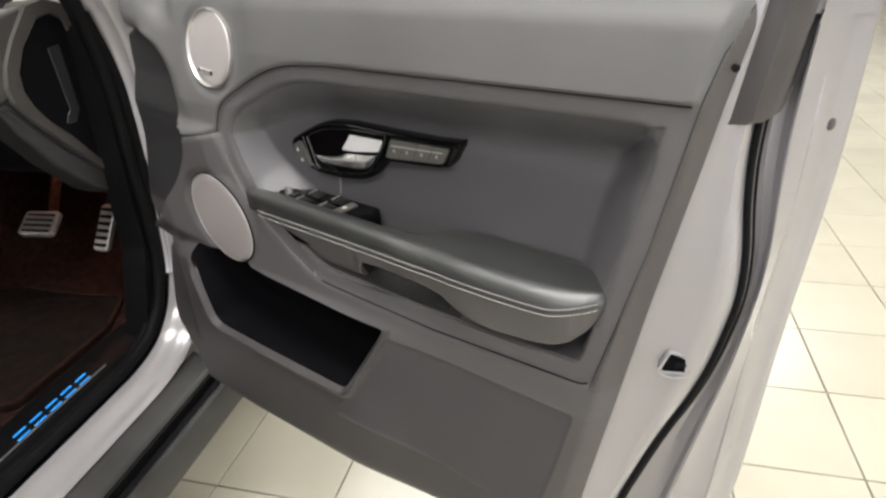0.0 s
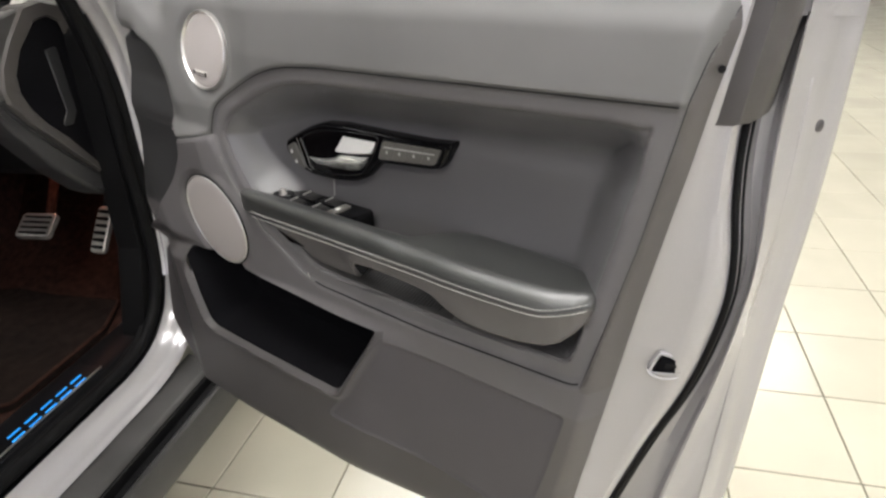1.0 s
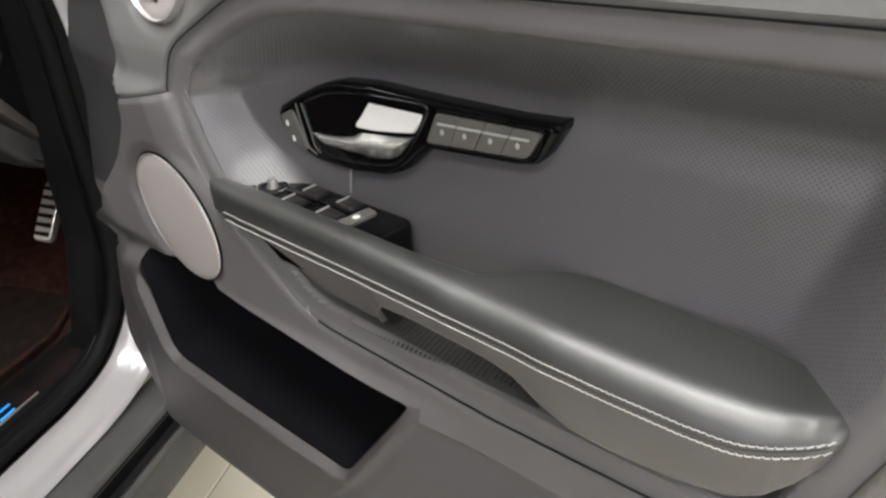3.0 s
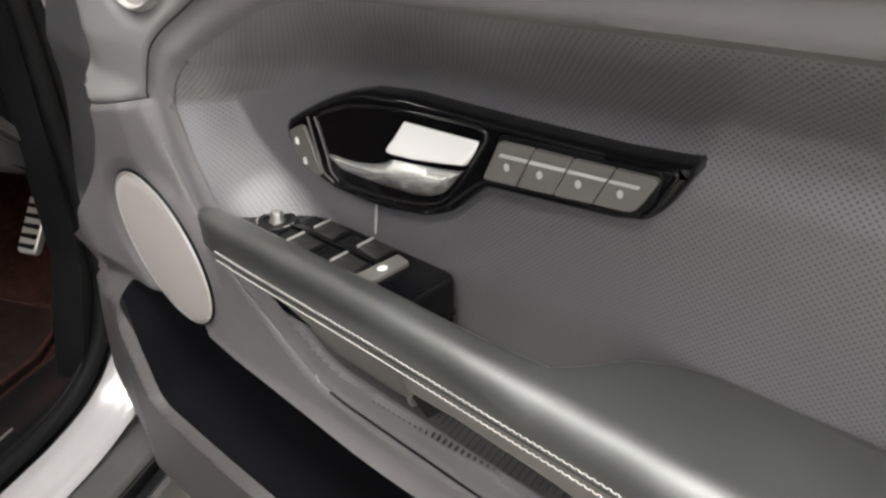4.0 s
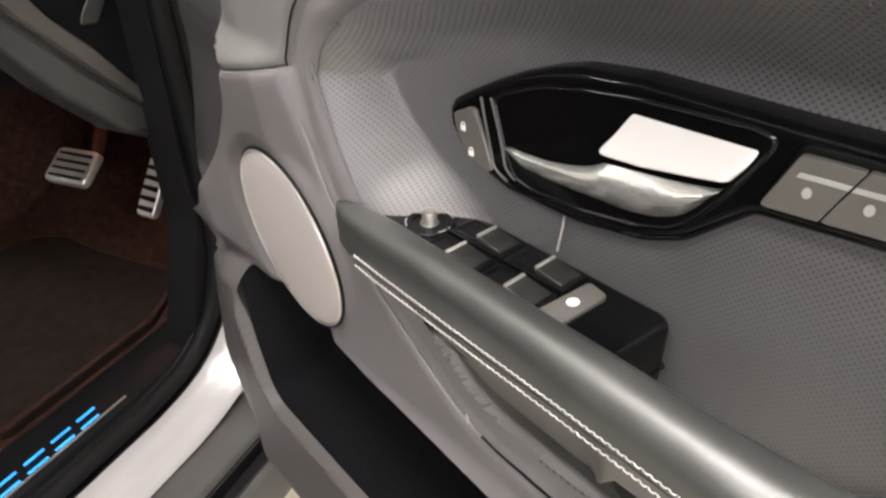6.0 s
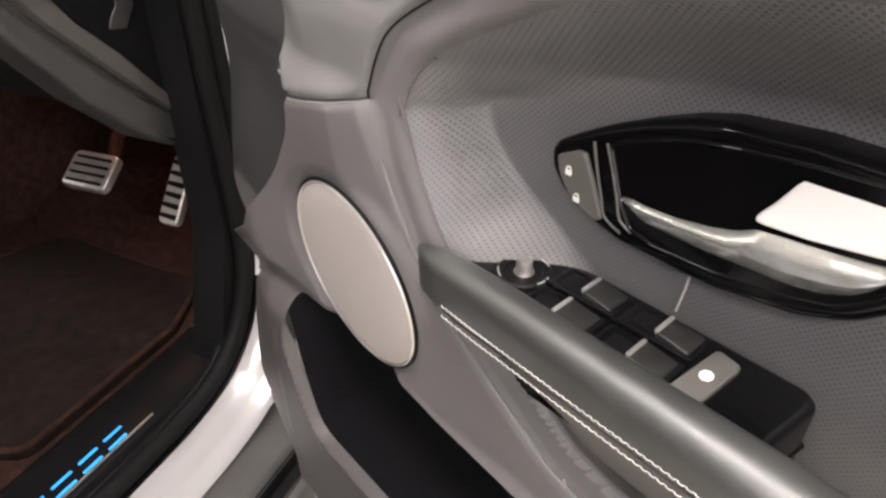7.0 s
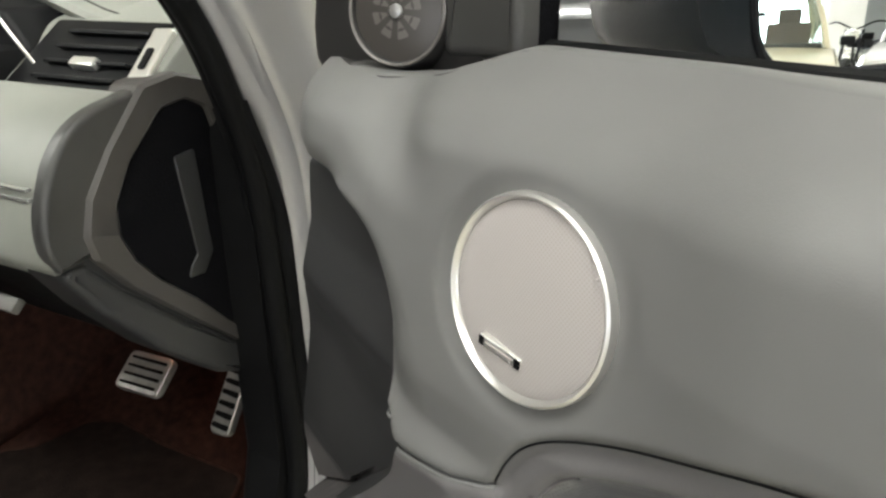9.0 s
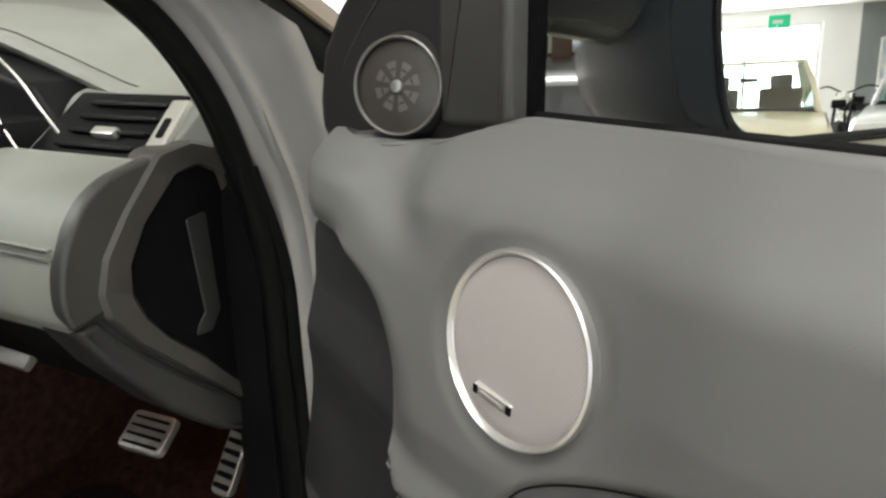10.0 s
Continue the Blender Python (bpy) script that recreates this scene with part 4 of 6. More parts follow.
part("field_piping", tube([(x, yy - 0.0004, z) for (x, z), yy in zip(piping, trim_depth(piping))], 0.0011, 8), mid_trim, door, "folded edge of the leather field")
part("seam_bead", tube([(x, yy - 0.0014, z - 0.0022) for (x, z), yy in zip(SEAM, trim_depth(SEAM))], 0.0012, 8), soft_trim, door)
part("front_joint", tube([(x, yy - 0.0008, z) for (x, z), yy in zip(SEAM, trim_depth(SEAM))], 0.0007, 6), fin_black, door)

# window switch pod
switch_grey = material("switch_grey", (0.016, 0.0157, 0.0155), 0.42, spec=0.3)
PZ = 0.8385
POD = rounded([(-0.733, 0.5613), (-0.688, 0.606), (-0.664, 0.6148), (-0.538, 0.6118), (-0.5305, 0.606), (-0.5365, 0.563)], [0.002, 0.01, 0.012, 0.008, 0.012, 0.004], 5)


def flat(a, h, b):
    return Vector((a, b, h))


pod = part("switch_pod", slab(POD, 0.782, PZ, 0.004, to=flat), gloss, door, "gloss black pod with mirror and window switches")
part("pod_groove", tube([(-0.5362, 0.5632, 0.812), (-0.5303, 0.606, 0.812), (-0.5375, 0.6122, 0.812)], 0.0007, 6), satin_black, pod)
knob_at = (-0.6795, 0.5855, PZ)
dial = part("mirror_dial", turned([(0.0155, -0.001), (0.0155, 0.0008), (0.0145, 0.0016), (0.0105, 0.0014), (0.010, 0.0006)], knob_at, (0, 0, 1), 40, cap=True), satin_black, door, "mirror adjusting knob on its round dial")
part("knob", turned([(0.0062, 0.0), (0.0046, 0.003), (0.0044, 0.007), (0.0038, 0.0085), (0.001, 0.0086)], knob_at, (0, 0, 1), 28), pedal_metal, dial, "small grey mirror knob")
for g0, g1 in ((150, 60), (215, 250), (-20, 15)):
    arc = [(knob_at[0] + 0.0143 * math.cos(radians(g)), knob_at[1] + 0.0143 * math.sin(radians(g)), PZ + 0.0017) for g in np.linspace(g0, g1, 10)]
    part("dial_mark", tube(arc, 0.0005, 5), faint_icon, dial)
for sx, sy in ((-0.645, 0.5985), (-0.602, 0.5985), (-0.645, 0.5745), (-0.602, 0.5745)):
    cell = rounded([(sx - 0.019, sy - 0.0105), (sx + 0.021, sy - 0.0105), (sx + 0.021, sy + 0.0095), (sx - 0.019, sy + 0.0095)], 0.002)
    socket = part("window_switch", slab(cell, PZ - 0.002, PZ + 0.0012, 0.0006, to=flat), satin_black, door, "black window switch in its well")
    hollow = rounded([(sx - 0.017, sy - 0.009), (sx + 0.001, sy - 0.009), (sx + 0.001, sy + 0.008), (sx - 0.017, sy + 0.008)], 0.002)
    part("finger_well", stack([[(a, b, z) for a, b in inset(hollow, d)] for d, z in ((0, PZ + 0.0016), (0.002, PZ + 0.0013), (0.004, PZ + 0.0011))]), gloss, socket)
    top = rounded([(sx + 0.001, sy - 0.0085), (sx + 0.0185, sy - 0.0085), (sx + 0.0185, sy + 0.0075), (sx + 0.001, sy + 0.0075)], 0.0012)
    wedge = [tuple((a, b, PZ + 0.001 + 0.0034 * (1 - (a - sx) / 0.024))) for a, b in top]
    rings = [[(a, b, PZ) for a, b in top], wedge, [(a, b, PZ + 0.0016 + 0.0034 * (1 - (a - sx) / 0.024)) for a, b in inset(top, 0.001)]]
    rocker = part("rocker", stack(rings), switch_grey, socket, "dark grey rocker of the window switch")
    part("rocker_edge", block((0.0022, 0.0148, 0.003), pose(sx + 0.0012, sy - 0.0005, PZ + 0.0042, 0, -20, 0), 0.0006), bright, socket)
CHILD = rounded([(-0.580, 0.563), (-0.5655, 0.563), (-0.5625, 0.600), (-0.576, 0.603)], [0.002, 0.006, 0.004, 0.003], 5)
child = part("child_lock_button", slab(CHILD, PZ - 0.001, PZ + 0.0028, 0.001, to=flat), button, door, "grey window lock button")
part("symbol", slab([(-0.571 + 0.0032 * math.cos(g), 0.583 + 0.0038 * math.sin(g)) for g in np.linspace(0, 2 * math.pi, 8, endpoint=False)], PZ + 0.0025, PZ + 0.0031, 0.0002, to=flat), icon, child)
part("pod_divider", block((0.085, 0.0016, 0.0024), pose(-0.624, 0.5865, PZ + 0.001), 0.0006), gloss, pod)

# metal: lock face, seal, outer flange and skin
SHUT_Z = [0.36, 0.40, 0.517, 0.653, 0.721, 0.812, 0.863, 0.906, 0.948, 1.001, 1.06, 1.12]
EDGE_X = np.interp(SHUT_Z, [0.372, 0.547, 0.658, 0.735, 0.821, 0.891, 0.956, 1.014, 1.138], [-0.254, -0.226, -0.207, -0.193, -0.177, -0.163, -0.150, -0.138, -0.116])
SEAL_X = [-0.235, -0.222, -0.194, -0.153, -0.126, -0.107, -0.102, -0.110, -0.116, -0.117, -0.112, -0.105]
FLANGE_X = np.interp(SHUT_Z, [0.36, 0.472, 0.573, 0.71, 0.827, 0.921, 1.007, 1.12], [-0.112, -0.100, -0.092, -0.088, -0.081, -0.074, -0.073, -0.072])


def along(values, s, key=SHUT_Z):
    order = np.linspace(0.36, 1.12, 60)
    fine = np.interp(order, key, values)
    smooth = np.convolve(np.pad(fine, 3, mode="edge"), np.ones(7) / 7, "valid")
    return np.interp(s, order, smooth)


zs = np.linspace(0.36, 1.12, 70)


def shut_profile(z):
    e, s, f = along(EDGE_X, z), along(SEAL_X, z), along(FLANGE_X, z)
    return [(e - 0.010, 0.592), (e - 0.001, 0.593), (e + 0.003, 0.594), (e + 0.30 * (s - e), 0.598), (e + 0.55 * (s - e), 0.603), (e + 0.66 * (s - e), 0.603), (e + 0.78 * (s - e), 0.604), (e + 0.90 * (s - e), 0.610), (s - 0.003, 0.618), (s, 0.625)], \
        [(s, 0.626), (s + 0.001, 0.650), (s + 0.003, 0.672), (s + 0.22 * (f - s) + 0.002, 0.676), (s + 0.42 * (f - s), 0.670), (s + 0.49 * (f - s), 0.657), (s + 0.53 * (f - s), 0.656), (s + 0.62 * (f - s), 0.668), (s + 0.75 * (f - s), 0.678), (f - 0.008, 0.683), (f - 0.003, 0.692), (f, 0.706), (f + 0.004, 0.714), (f + 0.010, 0.722), (f + 0.015, 0.730), (f + 0.015, 0.735), (f + 0.008, 0.739), (f - 0.03, 0.741), (f - 0.25, 0.752), (-0.60, 0.760), (-1.0, 0.745)]


inner_rings = [[(x, y, z) for x, y in shut_profile(z)[0]] for z in zs]
outer_rings = [[(x, y, z) for x, y in shut_profile(z)[1][: 99 if z < 1.075 else 15]] for z in zs]
outer_rings = [r + [r[-1]] * (20 - len(r)) for r in outer_rings]
part("lock_face", stack(inner_rings, cap_last=False, closed=False), paint, door, "silver painted lock face of the door")
skin = part("outer_skin", stack(outer_rings, cap_last=False, closed=False), paint, door, "silver painted outer panel with folded flange")
part("door_seal", tube([(along(SEAL_X, z) + 0.001, 0.622, z) for z in zs], 0.0034, 10), rubber, door, "black rubber door seal")
part("seal_lip", tube([(along(SEAL_X, z) + 0.0055, 0.628, z) for z in zs], 0.0014, 8), satin_black, door)
part("lower_fold", tube([(x, 0.70, 0.40 - 0.02 * (x + 1)) for x in np.linspace(-0.98, -0.12, 20)], 0.022, 10), paint, door)
latch = rounded([(-0.0165, -0.0085), (0.0125, -0.0095), (0.0155, 0.0055), (-0.0085, 0.0125)], [0.002, 0.003, 0.003, 0.0015])
face = pose(-0.1430, 0.6015, 0.7585, 0, 0, 28)
hollow = stack([[face @ Vector((a, y, b)) for a, b in inset(latch, d)] for d, y in ((-0.004, 0.003), (-0.003, 0.0002), (-0.001, -0.0004), (0.0, 0.0), (0.001, 0.004))])
part("latch_opening", (hollow[0], hollow[1]), paint, door, "pressed opening of the lock")
part("latch", slab(inset(latch, 0.001), 0.02, -0.0010, 0.0004, to=lambda a, y, b: face @ Vector((a, y, b))), felt, door, "dark lock opening")
lip_arc = [face @ Vector((0.021 * math.cos(radians(g)) - 0.001, -0.0005, 0.0165 * math.sin(radians(g)))) for g in np.linspace(165, 305, 22)]
part("latch_lip", tube([tuple(v) for v in lip_arc], lambda s: 0.0003 + 0.0014 * math.sin(math.pi * s), 10), paint, door)
part("latch_catch", slab(rounded([(-0.004, -0.003), (0.008, -0.002), (0.009, 0.002), (-0.003, 0.003)], 0.001), 0.01, -0.0014, 0.0004, to=lambda a, y, b: face @ Vector((a, y, b))), rubber, door)
part("hem_line", tube([(along(FLANGE_X, z) - 0.009, 0.6822, z) for z in zs[:62]], 0.0012, 6), paint, skin)
part("rubber_plug", turned([(0.006, -0.002), (0.0055, 0.0012), (0.004, 0.002), (0.001, 0.0022)], (-0.0716, 0.7096, 0.985), (0.89, -0.45, 0), 20), hard_trim, door, "round plug in the lock face")
part("trim_screw_cap", turned([(0.003, -0.002), (0.003, 0.0008), (0.001, 0.001)], (-0.129, 0.5735, 1.055), (0.5, -0.86, 0), 14), satin_black, door)

# window frame, glass and mirror corner
post = [[(x, y, z) for x, y in ((-0.142 + k, 0.600), (-0.128 + k, 0.597), (-0.116 + k, 0.601), (-0.107 + k, 0.615), (-0.103 + k, 0.640), (-0.106 + k, 0.680), (-0.135 + k, 0.690), (-0.140 + k, 0.640))] for z, k in ((1.006, -0.004), (1.010, 0.0), (1.06, 0.006), (1.15, 0.018), (1.3, 0.02), (1.45, -0.03), (1.53, -0.10))]
part("window_post", stack(post, cap_first=True), hard_trim, door, "grey trim post behind the window")
part("frame_rail", tube(spline([(-0.20, 0.66, 1.55), (-0.42, 0.68, 1.585), (-0.66, 0.68, 1.53), (-0.86, 0.67, 1.36), (-0.985, 0.665, 1.225)], 8), 0.018, 10), rubber, door, "black upper window frame")
part("waist_seal", tube([(x, 0.6755, 1.1215) for x in np.linspace(-0.868, -0.10, 24)], 0.0065, 8), rubber, door, "black rubber strip along the window")
part("outer_waist_strip", block((0.77, 0.022, 0.02), pose(-0.485, 0.728, 1.068), 0.004), satin_black, door)
pane = part("window_pane", slab(rounded([(-0.866, 1.06), (-0.10, 1.06), (-0.12, 1.47), (-0.30, 1.575), (-0.60, 1.55), (-0.866, 1.34)], 0.02), 0.702, 0.698, 0.0005), glass, door, "clear side window")
pane.visible_shadow = False
corner_black = material("corner_black", (0.021, 0.020, 0.020), 0.45, spec=0.35)
mottle(corner_black, 14, 0.9, 1.1, (0.021, 0.020, 0.020), (0.4, 0.5))
SAIL = rounded([(-1.085, 1.090), (-1.084, 1.125), (-1.073, 1.164), (-1.044, 1.197), (-0.996, 1.234), (-0.925, 1.288), (-0.878, 1.325), (-0.870, 1.31), (-0.870, 1.108), (-0.880, 1.104), (-0.915, 1.094), (-0.955, 1.089), (-1.0, 1.086), (-1.05, 1.085)], 0.02, 4)
tweeter_grey = material("tweeter_mesh_grey", (0.045, 0.0405, 0.038), 0.28)
grain(tweeter_grey, 900, 0.3, 0.0004)
sail = part("mirror_corner_cover", slab(SAIL, 0.672, 0.648, 0.010, steps=4), corner_black, door, "dark plastic corner cover with a small tweeter")
# highlight along the cover's crease, drawn as a tube of lighter plastic
part("corner_crease", tube(spline([(-1.052, 0.650, 1.132), (-1.030, 0.6485, 1.162), (-0.995, 0.648, 1.192), (-0.955, 0.648, 1.224), (-0.930, 0.649, 1.250)], 8), 0.0011, 8), hard_trim, sail)
part("corner_post", slab(rounded([(-0.914, 1.116), (-0.9165, 1.31), (-0.851, 1.35), (-0.849, 1.120)], 0.008), 0.66, 0.6435, 0.006, steps=4), ledge_plastic, sail, "dark grey post beside the window")
tw_axis = Vector((0.45, -0.88, 0.10)).normalized()
tw_at = Vector((-0.9395, 0.630, 1.1420))
tweeter = part("tweeter", turned([(0.048, -0.040), (0.039, -0.020), (0.0355, -0.004), (0.0337, 0.002), (0.0323, 0.004), (0.0308, 0.003), (0.0303, 0.0)], tw_at, tw_axis, 48, cap=False), corner_black, door, "round tweeter with ribbed cover")
part("tweeter_mesh", turned([(0.0308, 0.0002), (0.025, 0.0015), (0.012, 0.0030), (0.001, 0.0035)], tw_at, tw_axis, 48), tweeter_grey, tweeter, "smoke grey ribbed tweeter cover")
hub = tw_at + 0.0035 * tw_axis
tweeter_rib_grey = material("tweeter_rib_grey", (0.13, 0.121, 0.115), 0.32, metal=0.3)
part("tweeter_hub", turned([(0.0045, 0), (0.004, 0.0016), (0.001, 0.002)], hub, tw_axis, 16), ring_silver, tweeter)
part("tweeter_ring", tube([tuple(tw_at + 0.0324 * (math.cos(g) * tw_axis.cross(Vector((0, 0, 1))).normalized() + math.sin(g) * tw_axis.cross(tw_axis.cross(Vector((0, 0, 1)))).normalized()) + 0.0035 * tw_axis) for g in np.linspace(0, 2 * math.pi, 49)[:-1]], 0.0013, 6, closed=True), tweeter_rib_grey, tweeter, "soft grey ring")
tw_a = tw_axis.cross(Vector((0, 0, 1))).normalized()
tw_b = tw_axis.cross(tw_a)
for k in range(8):
    g = 2 * math.pi * k / 8 + 0.3
    ray = math.cos(g) * tw_a + math.sin(g) * tw_b
    spread = math.pi / 8 * 0.62
    petal = []
    for reach, half in ((0.0062, 0.5), (0.0105, 0.85), (0.0160, 1.0), (0.0172, 0.8)):
        for w in (-half, half):
            a = g + w * spread
            petal.append(tuple(hub + reach * (math.cos(a) * tw_a + math.sin(a) * tw_b) + (0.0002 - 0.0010 * reach / 0.017) * tw_axis))
    part("tweeter_petal", (petal, [[0, 1, 3, 2], [2, 3, 5, 4], [4, 5, 7, 6]]), tweeter_rib_grey, tweeter)
part("pane_edge_seal", block((0.014, 0.024, 0.26), pose(-0.8605, 0.672, 1.235), 0.003), felt, door, "black rubber seal along the pane")

# ---- outside mirror on the door ----
MIRROR_AT, MIRROR_TURN = Vector((-0.735, 0.815, 1.205)), 60.0
mirror_pose = Matrix.Translation(MIRROR_AT) @ pose(0, 0, 0, 0, 0, MIRROR_TURN) @ pose(0, 0, 0, -2.95, 0, 0)
SHELL = rounded([(-0.076, -0.103), (0.105, -0.096), (0.120, 0.0), (0.110, 0.085), (-0.066, 0.105), (-0.092, -0.015)], [0.045, 0.04, 0.06, 0.04, 0.05, 0.09], 7)
shell_rings = [[mirror_pose @ Vector((a * k + s, y, b * k)) for a, b in SHELL] for k, y, s in ((0.97, -0.002, 0), (1.0, -0.006, 0), (1.03, 0.004, 0), (1.07, 0.03, 0.0), (1.10, 0.09, 0.0), (1.08, 0.16, 0.0), (1.0, 0.21, 0.0), (0.8, 0.25, 0.0), (0.4, 0.275, 0.0))]
mirror = part("wing_mirror", stack(shell_rings), mirror_slate, car, "dark slate wing mirror on the open door")
GLASS = inset(SHELL, 0.006)
part("mirror_glass", slab(GLASS, 0.002, -0.0045, 0.0008, to=lambda a, y, b: mirror_pose @ Vector((a, y, b))), mirror_silver, mirror, "mirror glass", smooth=False)
part("mirror_rim", tube([tuple(mirror_pose @ Vector((a, -0.005, b))) for a, b in inset(SHELL, 0.0035)], 0.0028, 8, closed=True), satin_black, mirror)
part("mirror_foot", tube(spline([(-0.93, 0.725, 1.245), (-0.88, 0.80, 1.24), (-0.80, 0.90, 1.225)], 6), lambda s: 0.066 + 0.022 * s, 20), mirror_slate, mirror, "dark mirror arm")

# ---- the car that the door belongs to; right, ahead, up ----
APERTURE = spline([(-0.9, 0.412), (-0.3, 0.412), (0.4, 0.412), (0.80, 0.412), (0.90, 0.414), (0.97, 0.430), (1.017, 0.466), (1.043, 0.510), (1.060, 0.565), (1.064, 0.66), (1.064, 0.80), (1.064, 0.90), (1.057, 0.985), (1.038, 1.058), (1.012, 1.122), (0.970, 1.180), (0.912, 1.224), (0.83, 1.285), (0.70, 1.37), (0.52, 1.47), (0.25, 1.53), (-0.9, 1.55)], 8)


def screen_line(u):
    """Height of the windscreen's side edge at a place ahead."""
    return 1.158 + 0.45 * (1.122 - u)


def swept(profile, line=APERTURE, wide=0.0, fade=0.0):
    """Skins a profile of (outwards, right) along the door opening's line of (ahead, up); wide: how far it moves out along the upright; fade: how far it sinks back towards its upper end."""
    t = np.gradient(line, axis=0)
    t /= np.linalg.norm(t, axis=1)[:, None]
    out = np.stack([t[:, 1], -t[:, 0]], 1)
    rings = []
    for k, (p, o) in enumerate(zip(line, out)):
        more = wide * float(ease(p[1], 0.56, 0.72) * (1 - ease(p[1], 0.98, 1.12)))
        row = []
        for n, r in profile:
            n -= fade * float(ease(p[1], 0.90, 1.03))
            n = min(n, 0.03) + max(0.0, n - 0.03) * (0.3 + 0.7 * float(ease(p[1], 0.43, 0.60)))
            u, z = p + (n + more) * o
            over = z - screen_line(u) if p[1] > 0.9 else 0
            if over > 0:  # the windscreen's edge cuts the pillar short
                over /= o[1] + 0.45 * o[0]
                u, z, r = u - over * o[0], z - over * o[1], r - 0.12 * over
            row.append((r + 0.7 * more, u, z))
        rings.append(row)
    return in_car(stack(rings, cap_last=False, closed=False))


def swept_tube(n, r, radius, line=APERTURE):
    t = np.gradient(line, axis=0)
    t /= np.linalg.norm(t, axis=1)[:, None]
    return in_car(tube([(r, p[0] + n * q[1], p[1] - n * q[0]) for p, q in zip(line, t)], radius, 10))


part("opening_trim", swept([(0.006, -0.876), (-0.001, -0.872), (-0.003, -0.866), (0.0, -0.860)]), rubber, car, "black inner trim of the door opening")
part("opening_seal", swept_tube(0.004, -0.852, 0.0125), rubber, car, "black rubber seal round the opening")
part("opening_channel", swept([(0.0, -0.862), (0.012, -0.858), (0.020, -0.848), (0.022, -0.836)], APERTURE[:104], 0.0, 0.012), satin_black, car)
part("upper_channel", swept([(0.008, -0.858), (0.013, -0.856), (0.020, -0.848), (0.022, -0.836)], APERTURE[92:]), paint, car)
part("opening_lip", swept_tube(0.0215, -0.836, 0.0022, APERTURE[:93]), rubber, car)
part("second_seal", swept([(0.006, -0.850), (0.012, -0.844), (0.015, -0.840), (0.017, -0.834)], APERTURE[60:104], 0.004, 0.013), rubber, car, "second black seal along the upright")
part("inner_flange", swept([(0.012, -0.846), (0.016, -0.836), (0.021, -0.828), (0.024, -0.816)], APERTURE[60:], 0.005), paint, car)
part("side_frame", swept([(0.018, -0.838), (0.020, -0.826), (0.024, -0.816), (0.034, -0.806), (0.044, -0.800), (0.050, -0.792), (0.058, -0.784), (0.075, -0.778)], APERTURE, 0.008), paint, car, "silver painted frame of the door opening")


def screen_strip(lo, hi, r0, r1, u0=0.30, u1=1.24):
    """A strip along the windscreen's edge, lo to hi above it."""
    rings = []
    for u in np.linspace(u0, u1, 20):
        z = screen_line(u) - 0.10 * max(0, 0.75 - u) ** 2
        mid = (lo + hi) / 2
        rings.append([(r, u + n * 0.41, z + n * 0.912) for n, r in ((lo, r0 - 0.02), (lo, r0 - 0.002), (lo + 0.004, r0), (mid, (r0 + r1) / 2), (hi - 0.004, r1), (hi, r1 - 0.002), (hi, r1 - 0.02))])
    return in_car(stack(rings, cap_last=False, closed=False))


part("screen_trim", screen_strip(-0.004, 0.034, -0.808, -0.812), rubber, car, "black trim beside the windscreen")
part("screen_edge", screen_strip(0.034, 0.061, -0.806, -0.812), cowl_tan, car, "brown edge strip of the windscreen")
part("trim_clip", in_car(turned([(0.008, -0.004), (0.0075, 0.001), (0.005, 0.002), (0.001, 0.002)], (-0.808, 1.050, 1.208), (1, 0, 0), 16)), satin_black, car)


def run(profile, u0=-0.9, u1=1.02):
    """A sill section of (right, up) drawn along the car."""
    return in_car(stack([[(r, u, z) for r, z in profile] for u in np.linspace(u0, u1, 24)], cap_first=False, cap_last=False, closed=False))


part("rocker_ledge", run([(-0.792, 0.366), (-0.785, 0.3655), (-0.778, 0.362), (-0.740, 0.357), (-0.732, 0.353), (-0.728, 0.345)]), ledge_plastic, car, "grey plastic ledge below the sill")
part("rocker_gap", run([(-0.729, 0.350), (-0.726, 0.325), (-0.714, 0.316), (-0.704, 0.316)]), rubber, car)
part("rocker_strip", run([(-0.709, 0.314), (-0.707, 0.331), (-0.700, 0.336), (-0.690, 0.334), (-0.681, 0.320), (-0.685, 0.27), (-0.74, 0.235), (-1.0, 0.23)]), ledge_plastic, car, "grey plastic strip along the rocker")
part("sill_cover", run([(-1.03, 0.362), (-1.00, 0.378), (-0.978, 0.394), (-0.952, 0.419), (-0.944, 0.424), (-0.880, 0.424), (-0.872, 0.421), (-0.868, 0.414), (-0.858, 0.412), (-0.850, 0.405)], -0.9, 1.07), satin_black, car, "black plastic sill cover")
plate = part("tread_plate", in_car(block((0.060, 0.92, 0.004), pose(-0.909, 0.42, 0.4255), 0.0012)), satin_black, car, "dark tread plate with blue glowing word")
part("plate_edge", in_car(block((0.0016, 0.92, 0.003), pose(-0.8785, 0.42, 0.427), 0.0004)), bright, plate)
# the glowing word is drawn as plain strokes
for k in range(10):
    u = 0.832 - 0.036 * k - (0.03 if k > 4 else 0)
    m = pose(-0.8905, u, 0.4285, 0, 0, 90)
    bars = [block((0.026, 0.0036, 0.0014), m @ pose(0.003 * s, 0.0078 * s, 0), 0.0003) for s in (1, -1)]
    part("glowing_stroke", in_car(join(*bars)), blue_glow, plate, "blue lit strokes of a word")

